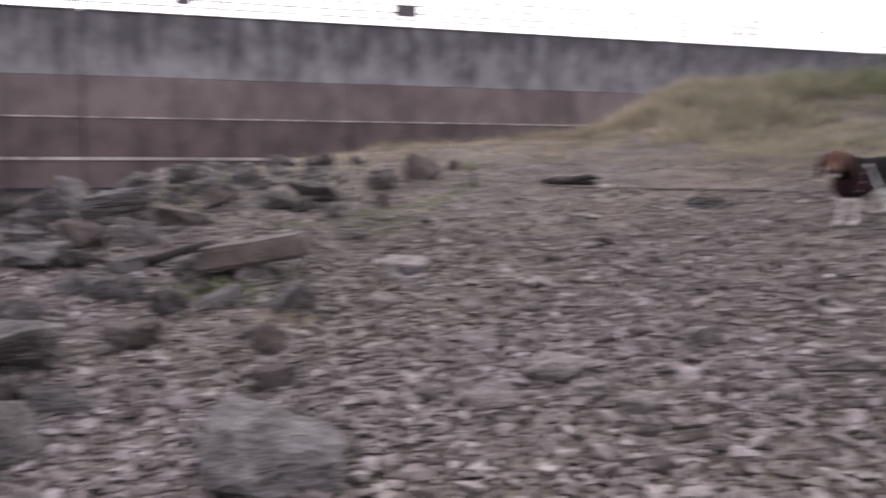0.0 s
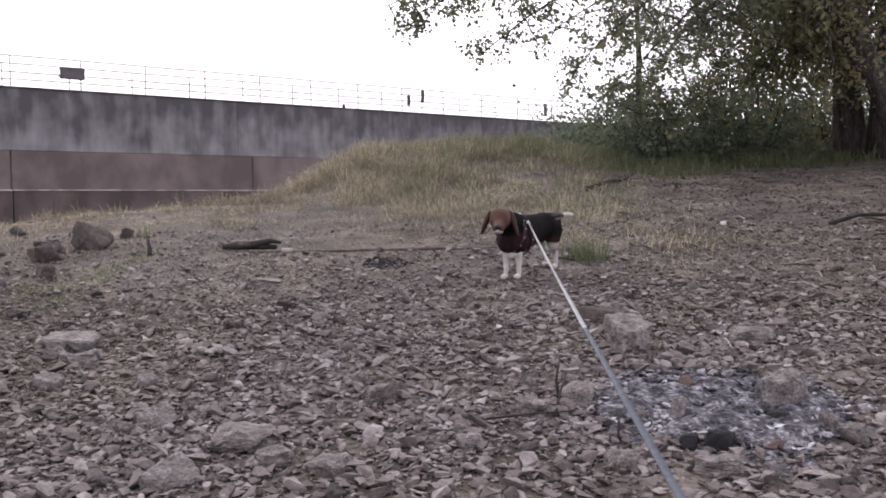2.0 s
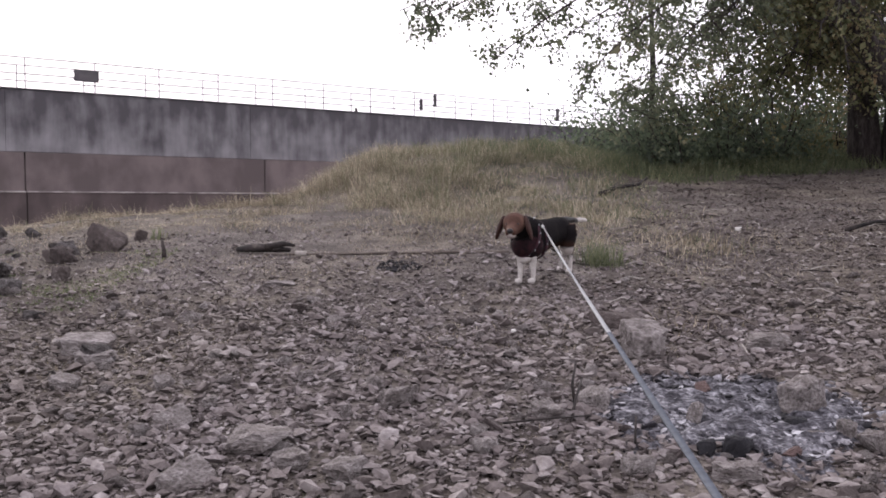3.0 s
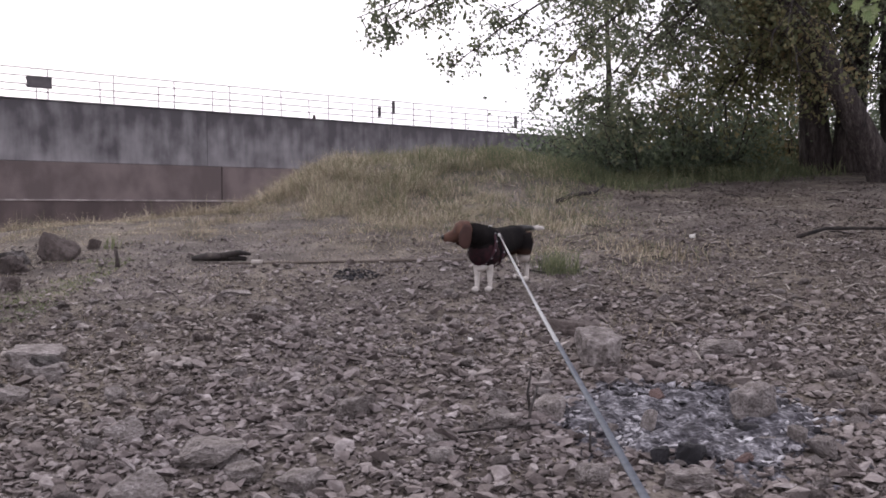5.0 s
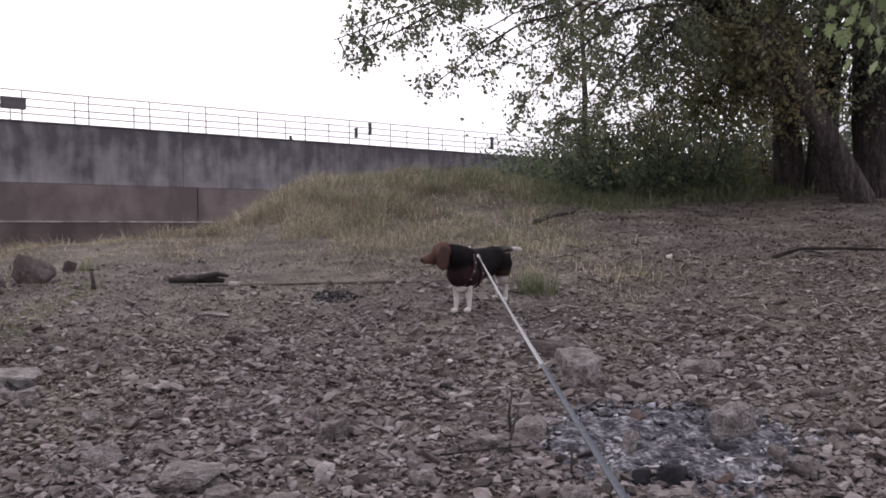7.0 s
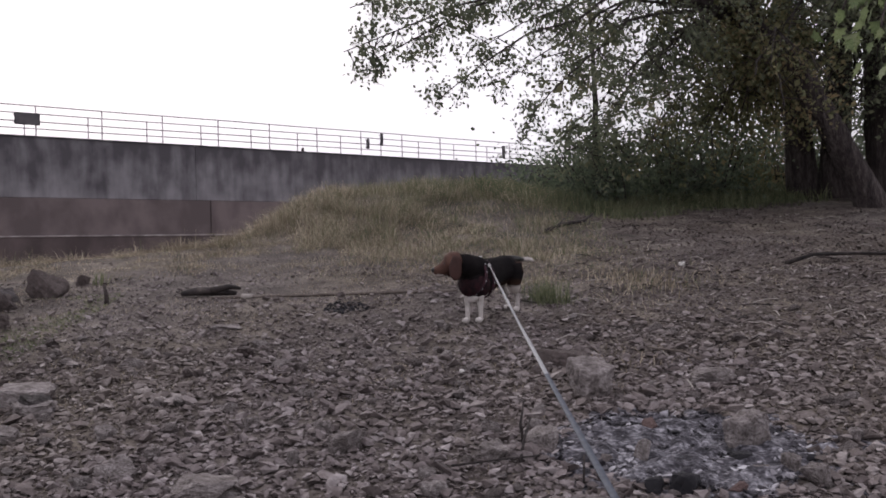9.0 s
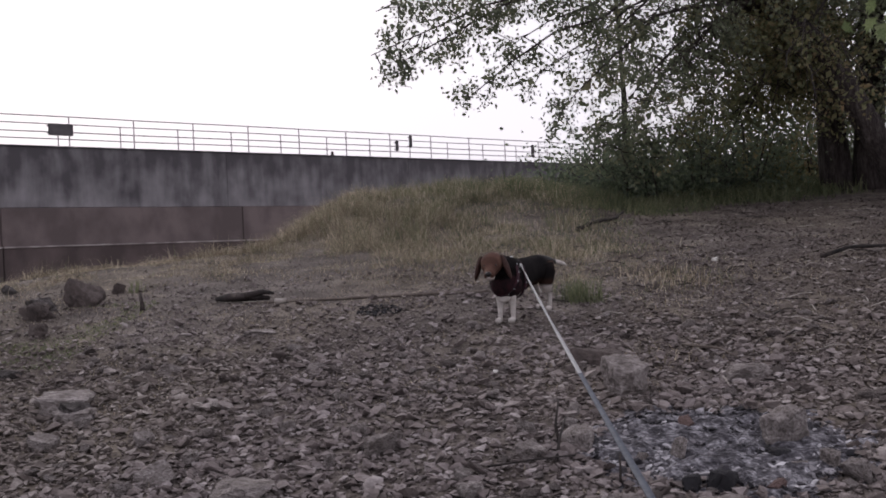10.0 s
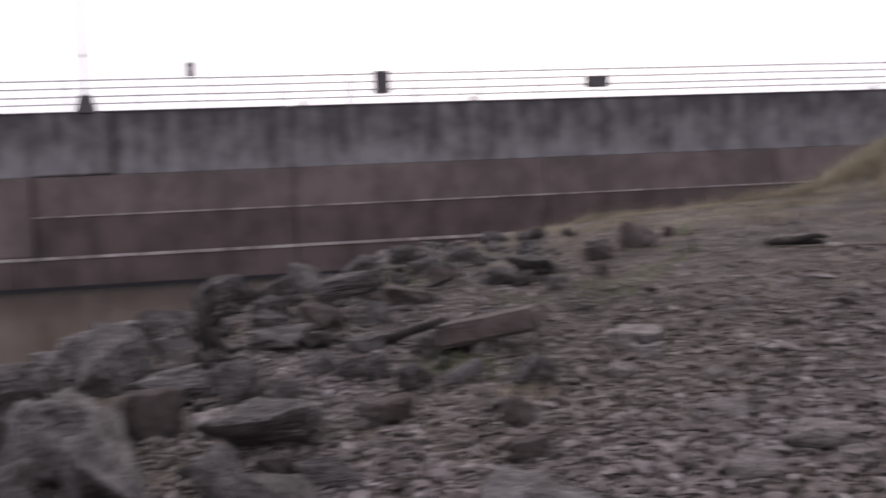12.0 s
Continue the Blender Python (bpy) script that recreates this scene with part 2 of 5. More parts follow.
def concrete(name, light, dark, streak, low=0.4, high=0.62, top=0.0):
    """Old concrete with water streaks that run down it; black lichen spreads down from its top."""
    m = bpy.data.materials.new(name)
    m.use_nodes = True
    n, l = nodes_of(m)
    b = n["Principled BSDF"]
    b.inputs["Roughness"].default_value, b.inputs["Specular IOR Level"].default_value = 0.9, 0.2
    co = n.new("ShaderNodeTexCoord")

    def noise_at(stretch, scale, detail):
        mp, z = n.new("ShaderNodeMapping"), n.new("ShaderNodeTexNoise")
        mp.inputs["Scale"].default_value = stretch
        z.inputs["Scale"].default_value, z.inputs["Detail"].default_value = scale, detail
        l.new(co.outputs["Object"], mp.inputs["Vector"])
        l.new(mp.outputs[0], z.inputs["Vector"])
        return z
    streaks = noise_at((1, 1, 0.2), streak, 6)
    blot = noise_at((1, 1, 0.8), 1.3, 7)
    grain = noise_at((1, 1, 1), 30, 4)
    add = n.new("ShaderNodeMath")
    add.operation = "MULTIPLY_ADD"
    add.inputs[1].default_value = 0.7
    l.new(blot.outputs["Fac"], add.inputs[0])
    half = n.new("ShaderNodeMath")
    half.operation = "MULTIPLY_ADD"
    half.inputs[1].default_value, half.inputs[2].default_value = 0.6, -0.15
    l.new(streaks.outputs["Fac"], half.inputs[0])
    l.new(half.outputs[0], add.inputs[2])
    if top:
        sep, grow = n.new("ShaderNodeSeparateXYZ"), n.new("ShaderNodeMath")
        grow.operation = "MULTIPLY_ADD"
        grow.inputs[1].default_value, grow.inputs[2].default_value = -0.12, 0.12 * top
        l.new(co.outputs["Object"], sep.inputs[0])
        l.new(sep.outputs["Z"], grow.inputs[0])
        both = n.new("ShaderNodeMath")
        l.new(add.outputs[0], both.inputs[0])
        l.new(grow.outputs[0], both.inputs[1])
        add = both
    r = ramp_node(n, [(low, dark), ((low + high) / 2, [(x + y) / 2 for x, y in zip(light, dark)]), (high, light)])
    l.new(add.outputs[0], r.inputs["Fac"])
    l.new(r.outputs["Color"], b.inputs["Base Color"])
    bp = n.new("ShaderNodeBump")
    bp.inputs["Strength"].default_value, bp.inputs["Distance"].default_value = 0.5, 0.02
    l.new(grain.outputs["Fac"], bp.inputs["Height"])
    l.new(bp.outputs[0], b.inputs["Normal"])
    return m


CONCRETE_TOP = concrete("streaked_grey_concrete", (0.235, 0.225, 0.235), (0.08, 0.074, 0.081), 2.2, 0.36, 0.7, 4.1)
CONCRETE_LOW = concrete("brown_stained_concrete", (0.168, 0.136, 0.134), (0.105, 0.085, 0.084), 0.6)
CONCRETE_WET = concrete("dark_damp_concrete", (0.115, 0.09, 0.088), (0.07, 0.055, 0.054), 0.8)
CONCRETE_EDGE = concrete("pale_worn_concrete_lip", (0.42, 0.385, 0.37), (0.2, 0.175, 0.17), 3.0)

# ---- mesh helpers ----


def part(name, bm, material, parent=None, label="", smooth=False):
    me = bpy.data.meshes.new(name)
    bm.to_mesh(me)
    bm.free()
    me.materials.append(material)
    if smooth:
        me.polygons.foreach_set("use_smooth", [True] * len(me.polygons))
    ob = new(name, me)
    if parent:
        ob.parent = parent
    return tagged(ob, label)


def mesh_from(name, verts, faces, material, smooth=False):
    """A mesh of triangles or quads from arrays."""
    verts, faces = np.asarray(verts, dtype=np.float32), np.asarray(faces, dtype=np.int32)
    k = faces.shape[1]
    me = bpy.data.meshes.new(name)
    me.vertices.add(len(verts))
    me.vertices.foreach_set("co", verts.ravel())
    me.loops.add(faces.size)
    me.loops.foreach_set("vertex_index", faces.ravel())
    me.polygons.add(len(faces))
    me.polygons.foreach_set("loop_start", np.arange(0, faces.size, k, dtype=np.int32))
    me.polygons.foreach_set("use_smooth", np.full(len(faces), smooth))
    me.materials.append(material)
    me.update(calc_edges=True)
    return me


def thing(name, label, category, group="", at=None, kind=""):
    ob = new(name)
    if at is not None:
        ob.matrix_world = at
    return tagged(ob, label, category, group, kind)


def tube(bm, pts, radii, n=10, flat=1.0, rough=0.0, rng=None):
    """A tapered tube through the points; flat squeezes it, rough makes it knobbly."""
    pts = [Vector(p) for p in pts]
    rings = []
    for i, p in enumerate(pts):
        way = (pts[min(i + 1, len(pts) - 1)] - pts[max(i - 1, 0)]).normalized()
        side = way.cross(Vector((0.12, 0.05, 1)))
        if side.length < 0.2:
            side = way.cross(Vector((1, 0.1, 0)))
        side.normalize()
        up = side.cross(way).normalized()
        ring = []
        for k in range(n):
            a = 2 * math.pi * k / n
            r = radii[i] * (1 + (rng.uniform(-rough, rough) if rng else 0))
            ring.append(bm.verts.new(p + side * math.cos(a) * r + up * math.sin(a) * r * flat))
        rings.append(ring)
    for a, b in zip(rings, rings[1:]):
        for k in range(n):
            bm.faces.new((a[k], a[(k + 1) % n], b[(k + 1) % n], b[k]))
    bm.faces.new(rings[0][::-1])
    bm.faces.new(rings[-1])
    return bm


def box(bm, x0, x1, y0, y1, z0, z1, bevel=0.0):
    made = bmesh.ops.create_cube(bm, size=1.0)
    for v in made["verts"]:
        v.co = Vector(((x0 + x1) / 2 + v.co.x * (x1 - x0), (y0 + y1) / 2 + v.co.y * (y1 - y0), (z0 + z1) / 2 + v.co.z * (z1 - z0)))
    if bevel:
        bmesh.ops.bevel(bm, geom=list({e for v in made["verts"] for e in v.link_edges}), offset=bevel, segments=2, affect="EDGES")
    return bm


def turned(bm, centre, rx, ry, rz, seg=20):
    """An ellipsoid."""
    made = bmesh.ops.create_uvsphere(bm, u_segments=seg, v_segments=seg // 2 + 2, radius=1.0)
    for v in made["verts"]:
        v.co = Vector((centre[0] + v.co.x * rx, centre[1] + v.co.y * ry, centre[2] + v.co.z * rz))
    return bm


# ---- the lie of the land ----
LATTICE = np.random.RandomState(5).rand(64, 64)


def vnoise(x, y, size, shift=0):
    x, y = np.asarray(x, float) / size + 17.3 * shift, np.asarray(y, float) / size + 9.1 * shift
    xi, yi = np.floor(x).astype(int), np.floor(y).astype(int)
    u, v = x - xi, y - yi
    u, v = u * u * (3 - 2 * u), v * v * (3 - 2 * v)
    g = lambda a, b: LATTICE[a % 64, b % 64]
    return (g(xi, yi) * (1 - u) + g(xi + 1, yi) * u) * (1 - v) + (g(xi, yi + 1) * (1 - u) + g(xi + 1, yi + 1) * u) * v - 0.5


CREST = [(-3.6, -60), (-4.3, -4), (-5.1, 2), (-5.4, 3.6), (-5.6, 5.0), (-6.1, 6.6), (-6.2, 7.8), (-5.9, 9.0), (-5.2, 10.3), (-4.5, 11.1), (-3.45, 11.7), (-2.75, 12.1), (-2.2, 12.7), (-2.05, 14.5), (-1.9, 18), (0, 25), (60, 78), (300, 282)]


def crest_distance(x, y):
    """Metres from the edge of the bank: positive on the land, negative towards the river."""
    best, sign = np.full(np.shape(x), 1e9), np.ones(np.shape(x))
    for (ax, ay), (bx, by) in zip(CREST, CREST[1:]):
        dx, dy = bx - ax, by - ay
        k = np.clip(((x - ax) * dx + (y - ay) * dy) / (dx * dx + dy * dy), 0, 1)
        d = np.hypot(x - ax - k * dx, y - ay - k * dy)
        side = np.where(dx * (y - ay) - dy * (x - ax) > 0, -1.0, 1.0)
        sign = np.where(d < best, side, sign)
        best = np.minimum(best, d)
    return best * sign


def height(x, y):
    x, y = np.asarray(x, float), np.asarray(y, float)
    rise = np.where(y > 0, y, 0.25 * y * np.exp(np.minimum(y, 0) / 6))
    z = 0.02 * np.clip(x, -8, 12) + 0.122 * np.minimum(rise, 17) + 0.03 * np.clip(rise - 17, 0, 40)
    z = z - 0.01 + 0.022 * vnoise(x, y, 1.3) + 0.022 * vnoise(x, y, 0.45, 1) + 0.012 * vnoise(x, y, 0.17, 2)
    west, east = np.clip((x + 2.3) / 1.2, 0, 1), np.clip((x - 0.8) / 2.2, 0, 1)
    z = z + 0.37 * np.exp(-(y - 14.3) ** 2 / 4.0) * west * west * (3 - 2 * west) * (1 - east * east * (3 - 2 * east))
    d = crest_distance(x, y)
    z = z - 0.5 * np.maximum(-d, 0) - 0.06 * np.exp(-(d / 0.4) ** 2)
    return np.maximum(z, -1.6)


def gz(x, y):
    return float(height(np.array([x]), np.array([y]))[0])


def axis_steps(lo, hi, fine, a, b, grow=1.22):
    mid = list(np.arange(a, b + 1e-6, fine))
    out, step, v = [], fine, mid[-1]
    while v < hi:
        step *= grow
        v += step
        out.append(min(v, hi))
    pre, step, v = [], fine, mid[0]
    while v > lo:
        step *= grow
        v -= step
        pre.append(max(v, lo))
    return np.array(pre[::-1] + mid + out)


def build_ground():
    gx, gy = axis_steps(-1500, 1500, 0.06, -7.5, 7.5), axis_steps(-1500, 1500, 0.06, 1.5, 15.5)
    X, Y = np.meshgrid(gx, gy)
    Z = height(X, Y)
    w, h = len(gx), len(gy)
    i = (np.arange(h - 1)[:, None] * w + np.arange(w - 1)[None]).ravel()
    me = mesh_from("ground", np.c_[X.ravel(), Y.ravel(), Z.ravel()], np.c_[i, i + 1, i + w + 1, i + w], SOIL, True)
    return tagged(new("ground", me), "grey-brown stony river bank sloping up from the water", "ground", kind="structure")


ground = build_ground()

bm = bmesh.new()
box(bm, -900, 900, -900, 900, -1.2, -0.33)
water = tagged(part("water", bm, WATER), "murky brown river water below the lock wall", "water", kind="structure")

# ---- the lock wall across the river: its own axes run along it, outwards from it (y) and up ----
WALL_AT = pose(-21.384, 25.134, 0, 0, 0, 40.39)
FULL = 2.25


def build_wall():
    wall = tagged(new("wall_north"), "stepped concrete lock wall, streaked dark above and stained brown below", "wall", kind="structure")
    wall.matrix_world = WALL_AT
    bm = bmesh.new()
    box(bm, -90, 160, 0.3, 7, -1.5, 5.14)
    part("wall_core", bm, CONCRETE_TOP, wall)
    joints = [18.43 + 8.6 * k for k in range(-12, 17)]
    for a, b in zip(joints, joints[1:]):
        for name, z0, z1, out, m in (("panel", 3.24, 5.2, 0.0, CONCRETE_TOP), ("panel", 1.98, 3.23, -0.05, CONCRETE_LOW), ("panel", 0.72, 1.97, -0.2, CONCRETE_WET), ("panel", -1.5, 0.71, -0.5, CONCRETE_WET)):
            bm = bmesh.new()
            gap = 0.004 if z0 > 3 else 0.012
            shift = -0.55 if z0 > 3 else 0.0
            box(bm, a + gap + shift, b - gap + shift, out, 0.3, z0, z1, 0.006 if z0 > 3 else 0.02)
            part(name, bm, m, wall)
        for z, out, deep in ((1.98, -0.23, 0.04), (0.72, -0.54, 0.085)):
            bm = bmesh.new()
            box(bm, a + 0.02, b - 0.02, out, out + 0.2, z - deep, z + 0.012, 0.012)
            for v in bm.verts:
                v.co.z += 0.02 * noise.noise(Vector((v.co.x * 1.7, z, 0)))
            part("ledge_lip", bm, CONCRETE_EDGE, wall)
        bm = bmesh.new()
        box(bm, a + 0.02, b - 0.02, -0.04, 0.3, 5.203, 5.26, 0.015)
        part("coping", bm, CONCRETE_TOP, wall)
    bm = bmesh.new()
    box(bm, -90, 160, -0.512, -0.45, -0.45, -0.2, 0.01)
    part("waterline_stain", bm, CHARCOAL, wall, "black wet algae band at the waterline")
    bm = bmesh.new()
    box(bm, -90, -6.85, -0.46, 0.0, 0.73, 3.2, 0.05)
    part("buttress", bm, CONCRETE_LOW, wall)
    bm = bmesh.new()
    box(bm, -6.8, -4.4, -0.12, 0.1, 3.26, 5.19, 0.04)
    part("pilaster", bm, CONCRETE_TOP, wall)
    return wall


build_wall()


def railing(depth, first, count):
    """Tubular steel railing on the wall's top: a top rail, a middle rail and posts."""
    rail = thing("guard_railing", "thin grey tubular steel guard railing along the wall top", "railing", "guard railings on the lock wall", WALL_AT)
    a, b = first - 1, first + FULL * (count - 1) + 1
    for z in (6.27, 5.75):
        bm = bmesh.new()
        tube(bm, [(a + (b - a) * k / 40, depth, z + 0.006 * math.sin(k * 2.1)) for k in range(41)], [0.022] * 41, 8)
        part("rail", bm, RAIL_METAL, rail)
    bm = bmesh.new()
    tube(bm, [(0, 0, 5.15), (0, 0, 5.75), (0, 0, 6.27)], [0.026, 0.024, 0.024], 8)
    tube(bm, [(0, 0, 5.25), (0, 0, 5.275)], [0.07, 0.07], 10)
    post = part("post", bm, RAIL_METAL, rail)
    post.location = (first, depth, 0)
    for k in range(1, count):
        p = new("post", post.data)
        p.parent = rail
        p.location = (first + FULL * k, depth, 0)
    return rail


railing(0.25, 9.98 - FULL * 16, 44)
railing(2.05, 12.5 - FULL * 18, 46)


def wall_fitting(name, label, category, s0, s1, z0, z1, depth, m, legs=False):
    t = thing(name, label, category, at=WALL_AT)
    bm = bmesh.new()
    box(bm, s0, s1, depth - 0.05, depth + 0.05, z0, z1, 0.012)
    part("panel", bm, m, t)
    for z in (z0 + 0.05, z1 - 0.1):
        bm = bmesh.new()
        box(bm, s0 - 0.02, s1 + 0.02, depth + 0.052, depth + 0.09, z, z + 0.05, 0.005)
        part("bracket", bm, RAIL_METAL, t)
    if legs:
        for s in (s0 + 0.12, s1 - 0.12):
            bm = bmesh.new()
            tube(bm, [(s, depth + 0.11, 5.2), (s, depth + 0.11, z1)], [0.02, 0.02], 8)
            part("leg", bm, RAIL_METAL, t)
    return t


wall_fitting("sign_board", "dark wide sign board hung on the railing", "sign", 11.53, 12.33, 5.63, 6.02, 0.18, SIGN_BACK)
wall_fitting("sign_board", "dark upright sign board hung on the railing", "sign", 4.1, 4.6, 5.6, 6.35, 0.18, SIGN_BACK)
wall_fitting("control_box", "small dark box fixed above the railing", "box", -1.98, -1.74, 6.32, 6.76, 0.2, SIGN_BACK, True)
wall_fitting("marker_post", "narrow dark upright plate on the railing", "post", 26.75, 26.87, 5.72, 6.24, 0.2, SIGN_BACK)
wall_fitting("marker_post", "narrow dark upright plate on the railing", "post", 26.0, 26.12, 5.55, 5.98, 0.2, SIGN_BACK)
wall_fitting("marker_post", "narrow dark upright plate on the railing", "post", 34.2, 34.36, 5.5, 6.1, 0.2, SIGN_BACK)


def bollard(s, wide, tall, category="bollard"):
    t = thing("mooring_bollard", "short dark mooring bollard on the wall top", category, "mooring bollards", WALL_AT)
    bm = bmesh.new()
    tube(bm, [(s, 0.14, 5.25), (s, 0.14, 5.3), (s, 0.14, 5.26 + tall * 0.8)], [wide * 0.62, wide * 0.5, wide * 0.42], 14)
    part("stem", bm, DARK_ROCK, t)
    bm = bmesh.new()
    tube(bm, [(s, 0.14, 5.26 + tall * 0.8), (s, 0.14, 5.26 + tall * 0.86), (s, 0.14, 5.26 + tall)], [wide * 0.5, wide * 0.55, wide * 0.4], 14)
    part("cap", bm, DARK_ROCK, t)


for s in (22.7, 7.4, 1.7):
    bollard(s, 0.13, 0.16)


def lamp_mast():
    t = thing("lamp_mast", "tall thin steel mast on a tapered concrete base", "mast", at=WALL_AT)
    bm = bmesh.new()
    tube(bm, [(-5.14, 0.16, 5.2), (-5.14, 0.16, 5.74), (-5.14, 0.16, 5.79)], [0.36, 0.2, 0.16], 14)
    part("base", bm, CONCRETE_TOP, t)
    bm = bmesh.new()
    tube(bm, [(-5.14, 0.16, 5.76), (-5.15, 0.16, 7.5), (-5.16, 0.16, 12.5)], [0.04, 0.035, 0.028], 10)
    part("pole", bm, RAIL_METAL, t)
    bm = bmesh.new()
    turned(bm, (-5.15, 0.14, 7.04), 0.07, 0.07, 0.07, 12)
    part("fitting", bm, SIGN_BACK, t)


lamp_mast()

# ---- rocks ----


def rock_data(name, seed, material, points=16, cuts=2, rough=0.05, flat=1.0, wear=0.07, cut=0.75):
    """A broken block of unit radius: a hull with worn edges and uneven, pitted faces."""
    rng = np.random.RandomState(seed)
    bm = bmesh.new()
    d = np.sign(rng.uniform(-1, 1, (points, 3))) * rng.uniform(0.05, 1.0, (points, 3)) ** 0.6
    d /= np.maximum(np.linalg.norm(d, axis=1, keepdims=True), cut) * rng.uniform(0.95, 1.15, (points, 1))
    for p in d:
        bm.verts.new(p)
    res = bmesh.ops.convex_hull(bm, input=bm.verts[:])
    bmesh.ops.delete(bm, geom=[g for g in res["geom_interior"] if isinstance(g, bmesh.types.BMVert)], context="VERTS")
    bmesh.ops.dissolve_limit(bm, angle_limit=radians(16), verts=bm.verts[:], edges=bm.edges[:])
    bmesh.ops.bevel(bm, geom=bm.edges[:], offset=wear, segments=2, profile=0.6, affect="EDGES", clamp_overlap=True)
    bmesh.ops.triangulate(bm, faces=bm.faces[:])
    for _ in range(cuts):
        long = [e for e in bm.edges if e.calc_length() > 0.2]
        if long:
            bmesh.ops.subdivide_edges(bm, edges=long, cuts=1)
            bmesh.ops.triangulate(bm, faces=[f for f in bm.faces if len(f.verts) > 3])
    off = Vector(rng.uniform(-50, 50, 3))
    for v in bm.verts:
        w = v.co.normalized()
        v.co += w * (rough * noise.fractal(v.co * 2.2 + off, 1.0, 2.0, 4) + rough * 0.5 * noise.noise(v.co * 8 + off))
        v.co.z *= flat
    me = bpy.data.meshes.new(name)
    bm.to_mesh(me)
    bm.free()
    me.materials.append(material)
    me.polygons.foreach_set("use_smooth", [True] * len(me.polygons))
    me.set_sharp_from_angle(angle=radians(26))
    return me


ROCKS = [rock_data("rock", 100 + k, ROCK, 13 + k % 4, 3, 0.1) for k in range(8)]
RIPS = [rock_data("boulder", 130 + k, RIPRAP, 13 + k % 5, 3, 0.13) for k in range(9)]
CHARRED = rock_data("charred_rock", 210, CHARCOAL, 18, 2, 0.12)
REDS = rock_data("reddish_rock", 211, RED_STONE, 16, 2, 0.08)
DARKS = [rock_data("dark_rock", 204 + k, DARK_ROCK, 12 + k, 3, 0.12, wear=0.06) for k in range(3)]


def lay_rock(name, label, x, y, size, data, turn=0, tilt=(0, 0), sink=0.3, group="", category="rock", lift=0.0):
    ob = new(name, data)
    ob.matrix_world = pose(x, y, gz(x, y) + size[2] * (1 - 2 * sink) + lift, tilt[0], tilt[1], turn)
    ob.scale = size
    return tagged(ob, label, category, group)


lay_rock("rock", "pale angular limestone rock beside the ash bed", 0.82, 4.69, (0.17, 0.14, 0.15), ROCKS[6], 20, (8, 0), 0.27)
lay_rock("rock", "dark flat rock among the gravel", 0.79, 5.27, (0.17, 0.11, 0.1), DARKS[0], -15, (0, 10))
lay_rock("rock", "ash-stained limestone rock at the edge of the ash", 1.3, 3.88, (0.12, 0.1, 0.125), ROCKS[1], 40, (0, -10), 0.25)
lay_rock("rock", "flat pale limestone slab in the gravel", 1.47, 4.83, (0.19, 0.11, 0.07), ROCKS[2], -20, (6, 0), 0.35)
lay_rock("rock", "blunt limestone rock on the gravel", 0.5, 3.95, (0.1, 0.08, 0.08), ROCKS[3], 70)
lay_rock("rock", "flat wedge of limestone lying on the gravel", 0.28, 3.84, (0.095, 0.08, 0.06), ROCKS[4], 15, (0, -14), 0.2)
lay_rock("rock", "low brown rock on the gravel", -0.29, 4.03, (0.125, 0.085, 0.07), ROCKS[3], 5, (0, 0), 0.25)
lay_rock("rock", "dark fire-blackened rock in the ash", 0.92, 3.42, (0.08, 0.06, 0.065), CHARRED, 60)
lay_rock("rock", "small fire-blackened rock in the ash", 0.82, 3.45, (0.05, 0.045, 0.045), CHARRED, 160)
lay_rock("rock", "black burnt lump leaning on an ash-stained rock", 1.22, 3.72, (0.07, 0.05, 0.04), CHARRED, 20)
lay_rock("rock", "reddish heat-stained stone in the ash", 1.08, 3.37, (0.045, 0.04, 0.045), REDS, 10)
lay_rock("rock", "reddish heat-stained stone in the ash", 0.97, 4.14, (0.045, 0.04, 0.055), REDS, 80)
lay_rock("rock", "pale flat rock beside the ash", 0.86, 3.2, (0.11, 0.08, 0.06), ROCKS[1], 10)
lay_rock("rock", "pointed limestone piece standing in the ash", 0.86, 3.76, (0.055, 0.045, 0.075), ROCKS[2], 50, (0, 20))
lay_rock("rock", "thin ash-covered stone slab", 1.25, 3.6, (0.1, 0.06, 0.03), ROCKS[4], 5)
lay_rock("rock", "pale limestone rock at the edge of the ash", 1.36, 3.59, (0.055, 0.05, 0.065), ROCKS[6], 30)
lay_rock("rock", "pale limestone rock at the edge of the ash", 1.4, 3.45, (0.07, 0.06, 0.07), ROCKS[7], 140)
lay_rock("rock", "pale limestone rock on the gravel", 0.54, 4.43, (0.05, 0.04, 0.05), ROCKS[0], 140)
PLACED = [(0.30, 4.20, 0.065, 0.05), (-0.73, 4.42, 0.045, 0.05), (-0.41, 4.32, 0.07, 0.045), (-1.36, 4.37, 0.06, 0.05), (-1.19, 3.91, 0.10, 0.065), (-1.29, 3.80, 0.05, 0.04), (-1.09, 4.12, 0.055, 0.045), (-0.80, 3.62, 0.16, 0.07), (-1.61, 5.71, 0.10, 0.06), (-0.49, 3.88, 0.03, 0.05), (0.05, 3.52, 0.07, 0.04), (0.03, 3.67, 0.045, 0.04), (-0.98, 3.3, 0.13, 0.07), (-0.44, 3.32, 0.11, 0.06), (-0.64, 3.45, 0.10, 0.05), (0.55, 3.3, 0.07, 0.05), (1.28, 3.19, 0.045, 0.035), (1.75, 3.9, 0.06, 0.045), (1.95, 4.4, 0.05, 0.04), (-1.81, 4.4, 0.09, 0.05), (-2.0, 3.7, 0.08, 0.05), (0.2, 4.75, 0.06, 0.035), (-0.1, 5.0, 0.055, 0.035), (-0.55, 4.95, 0.05, 0.035), (-0.9, 4.75, 0.06, 0.04)]
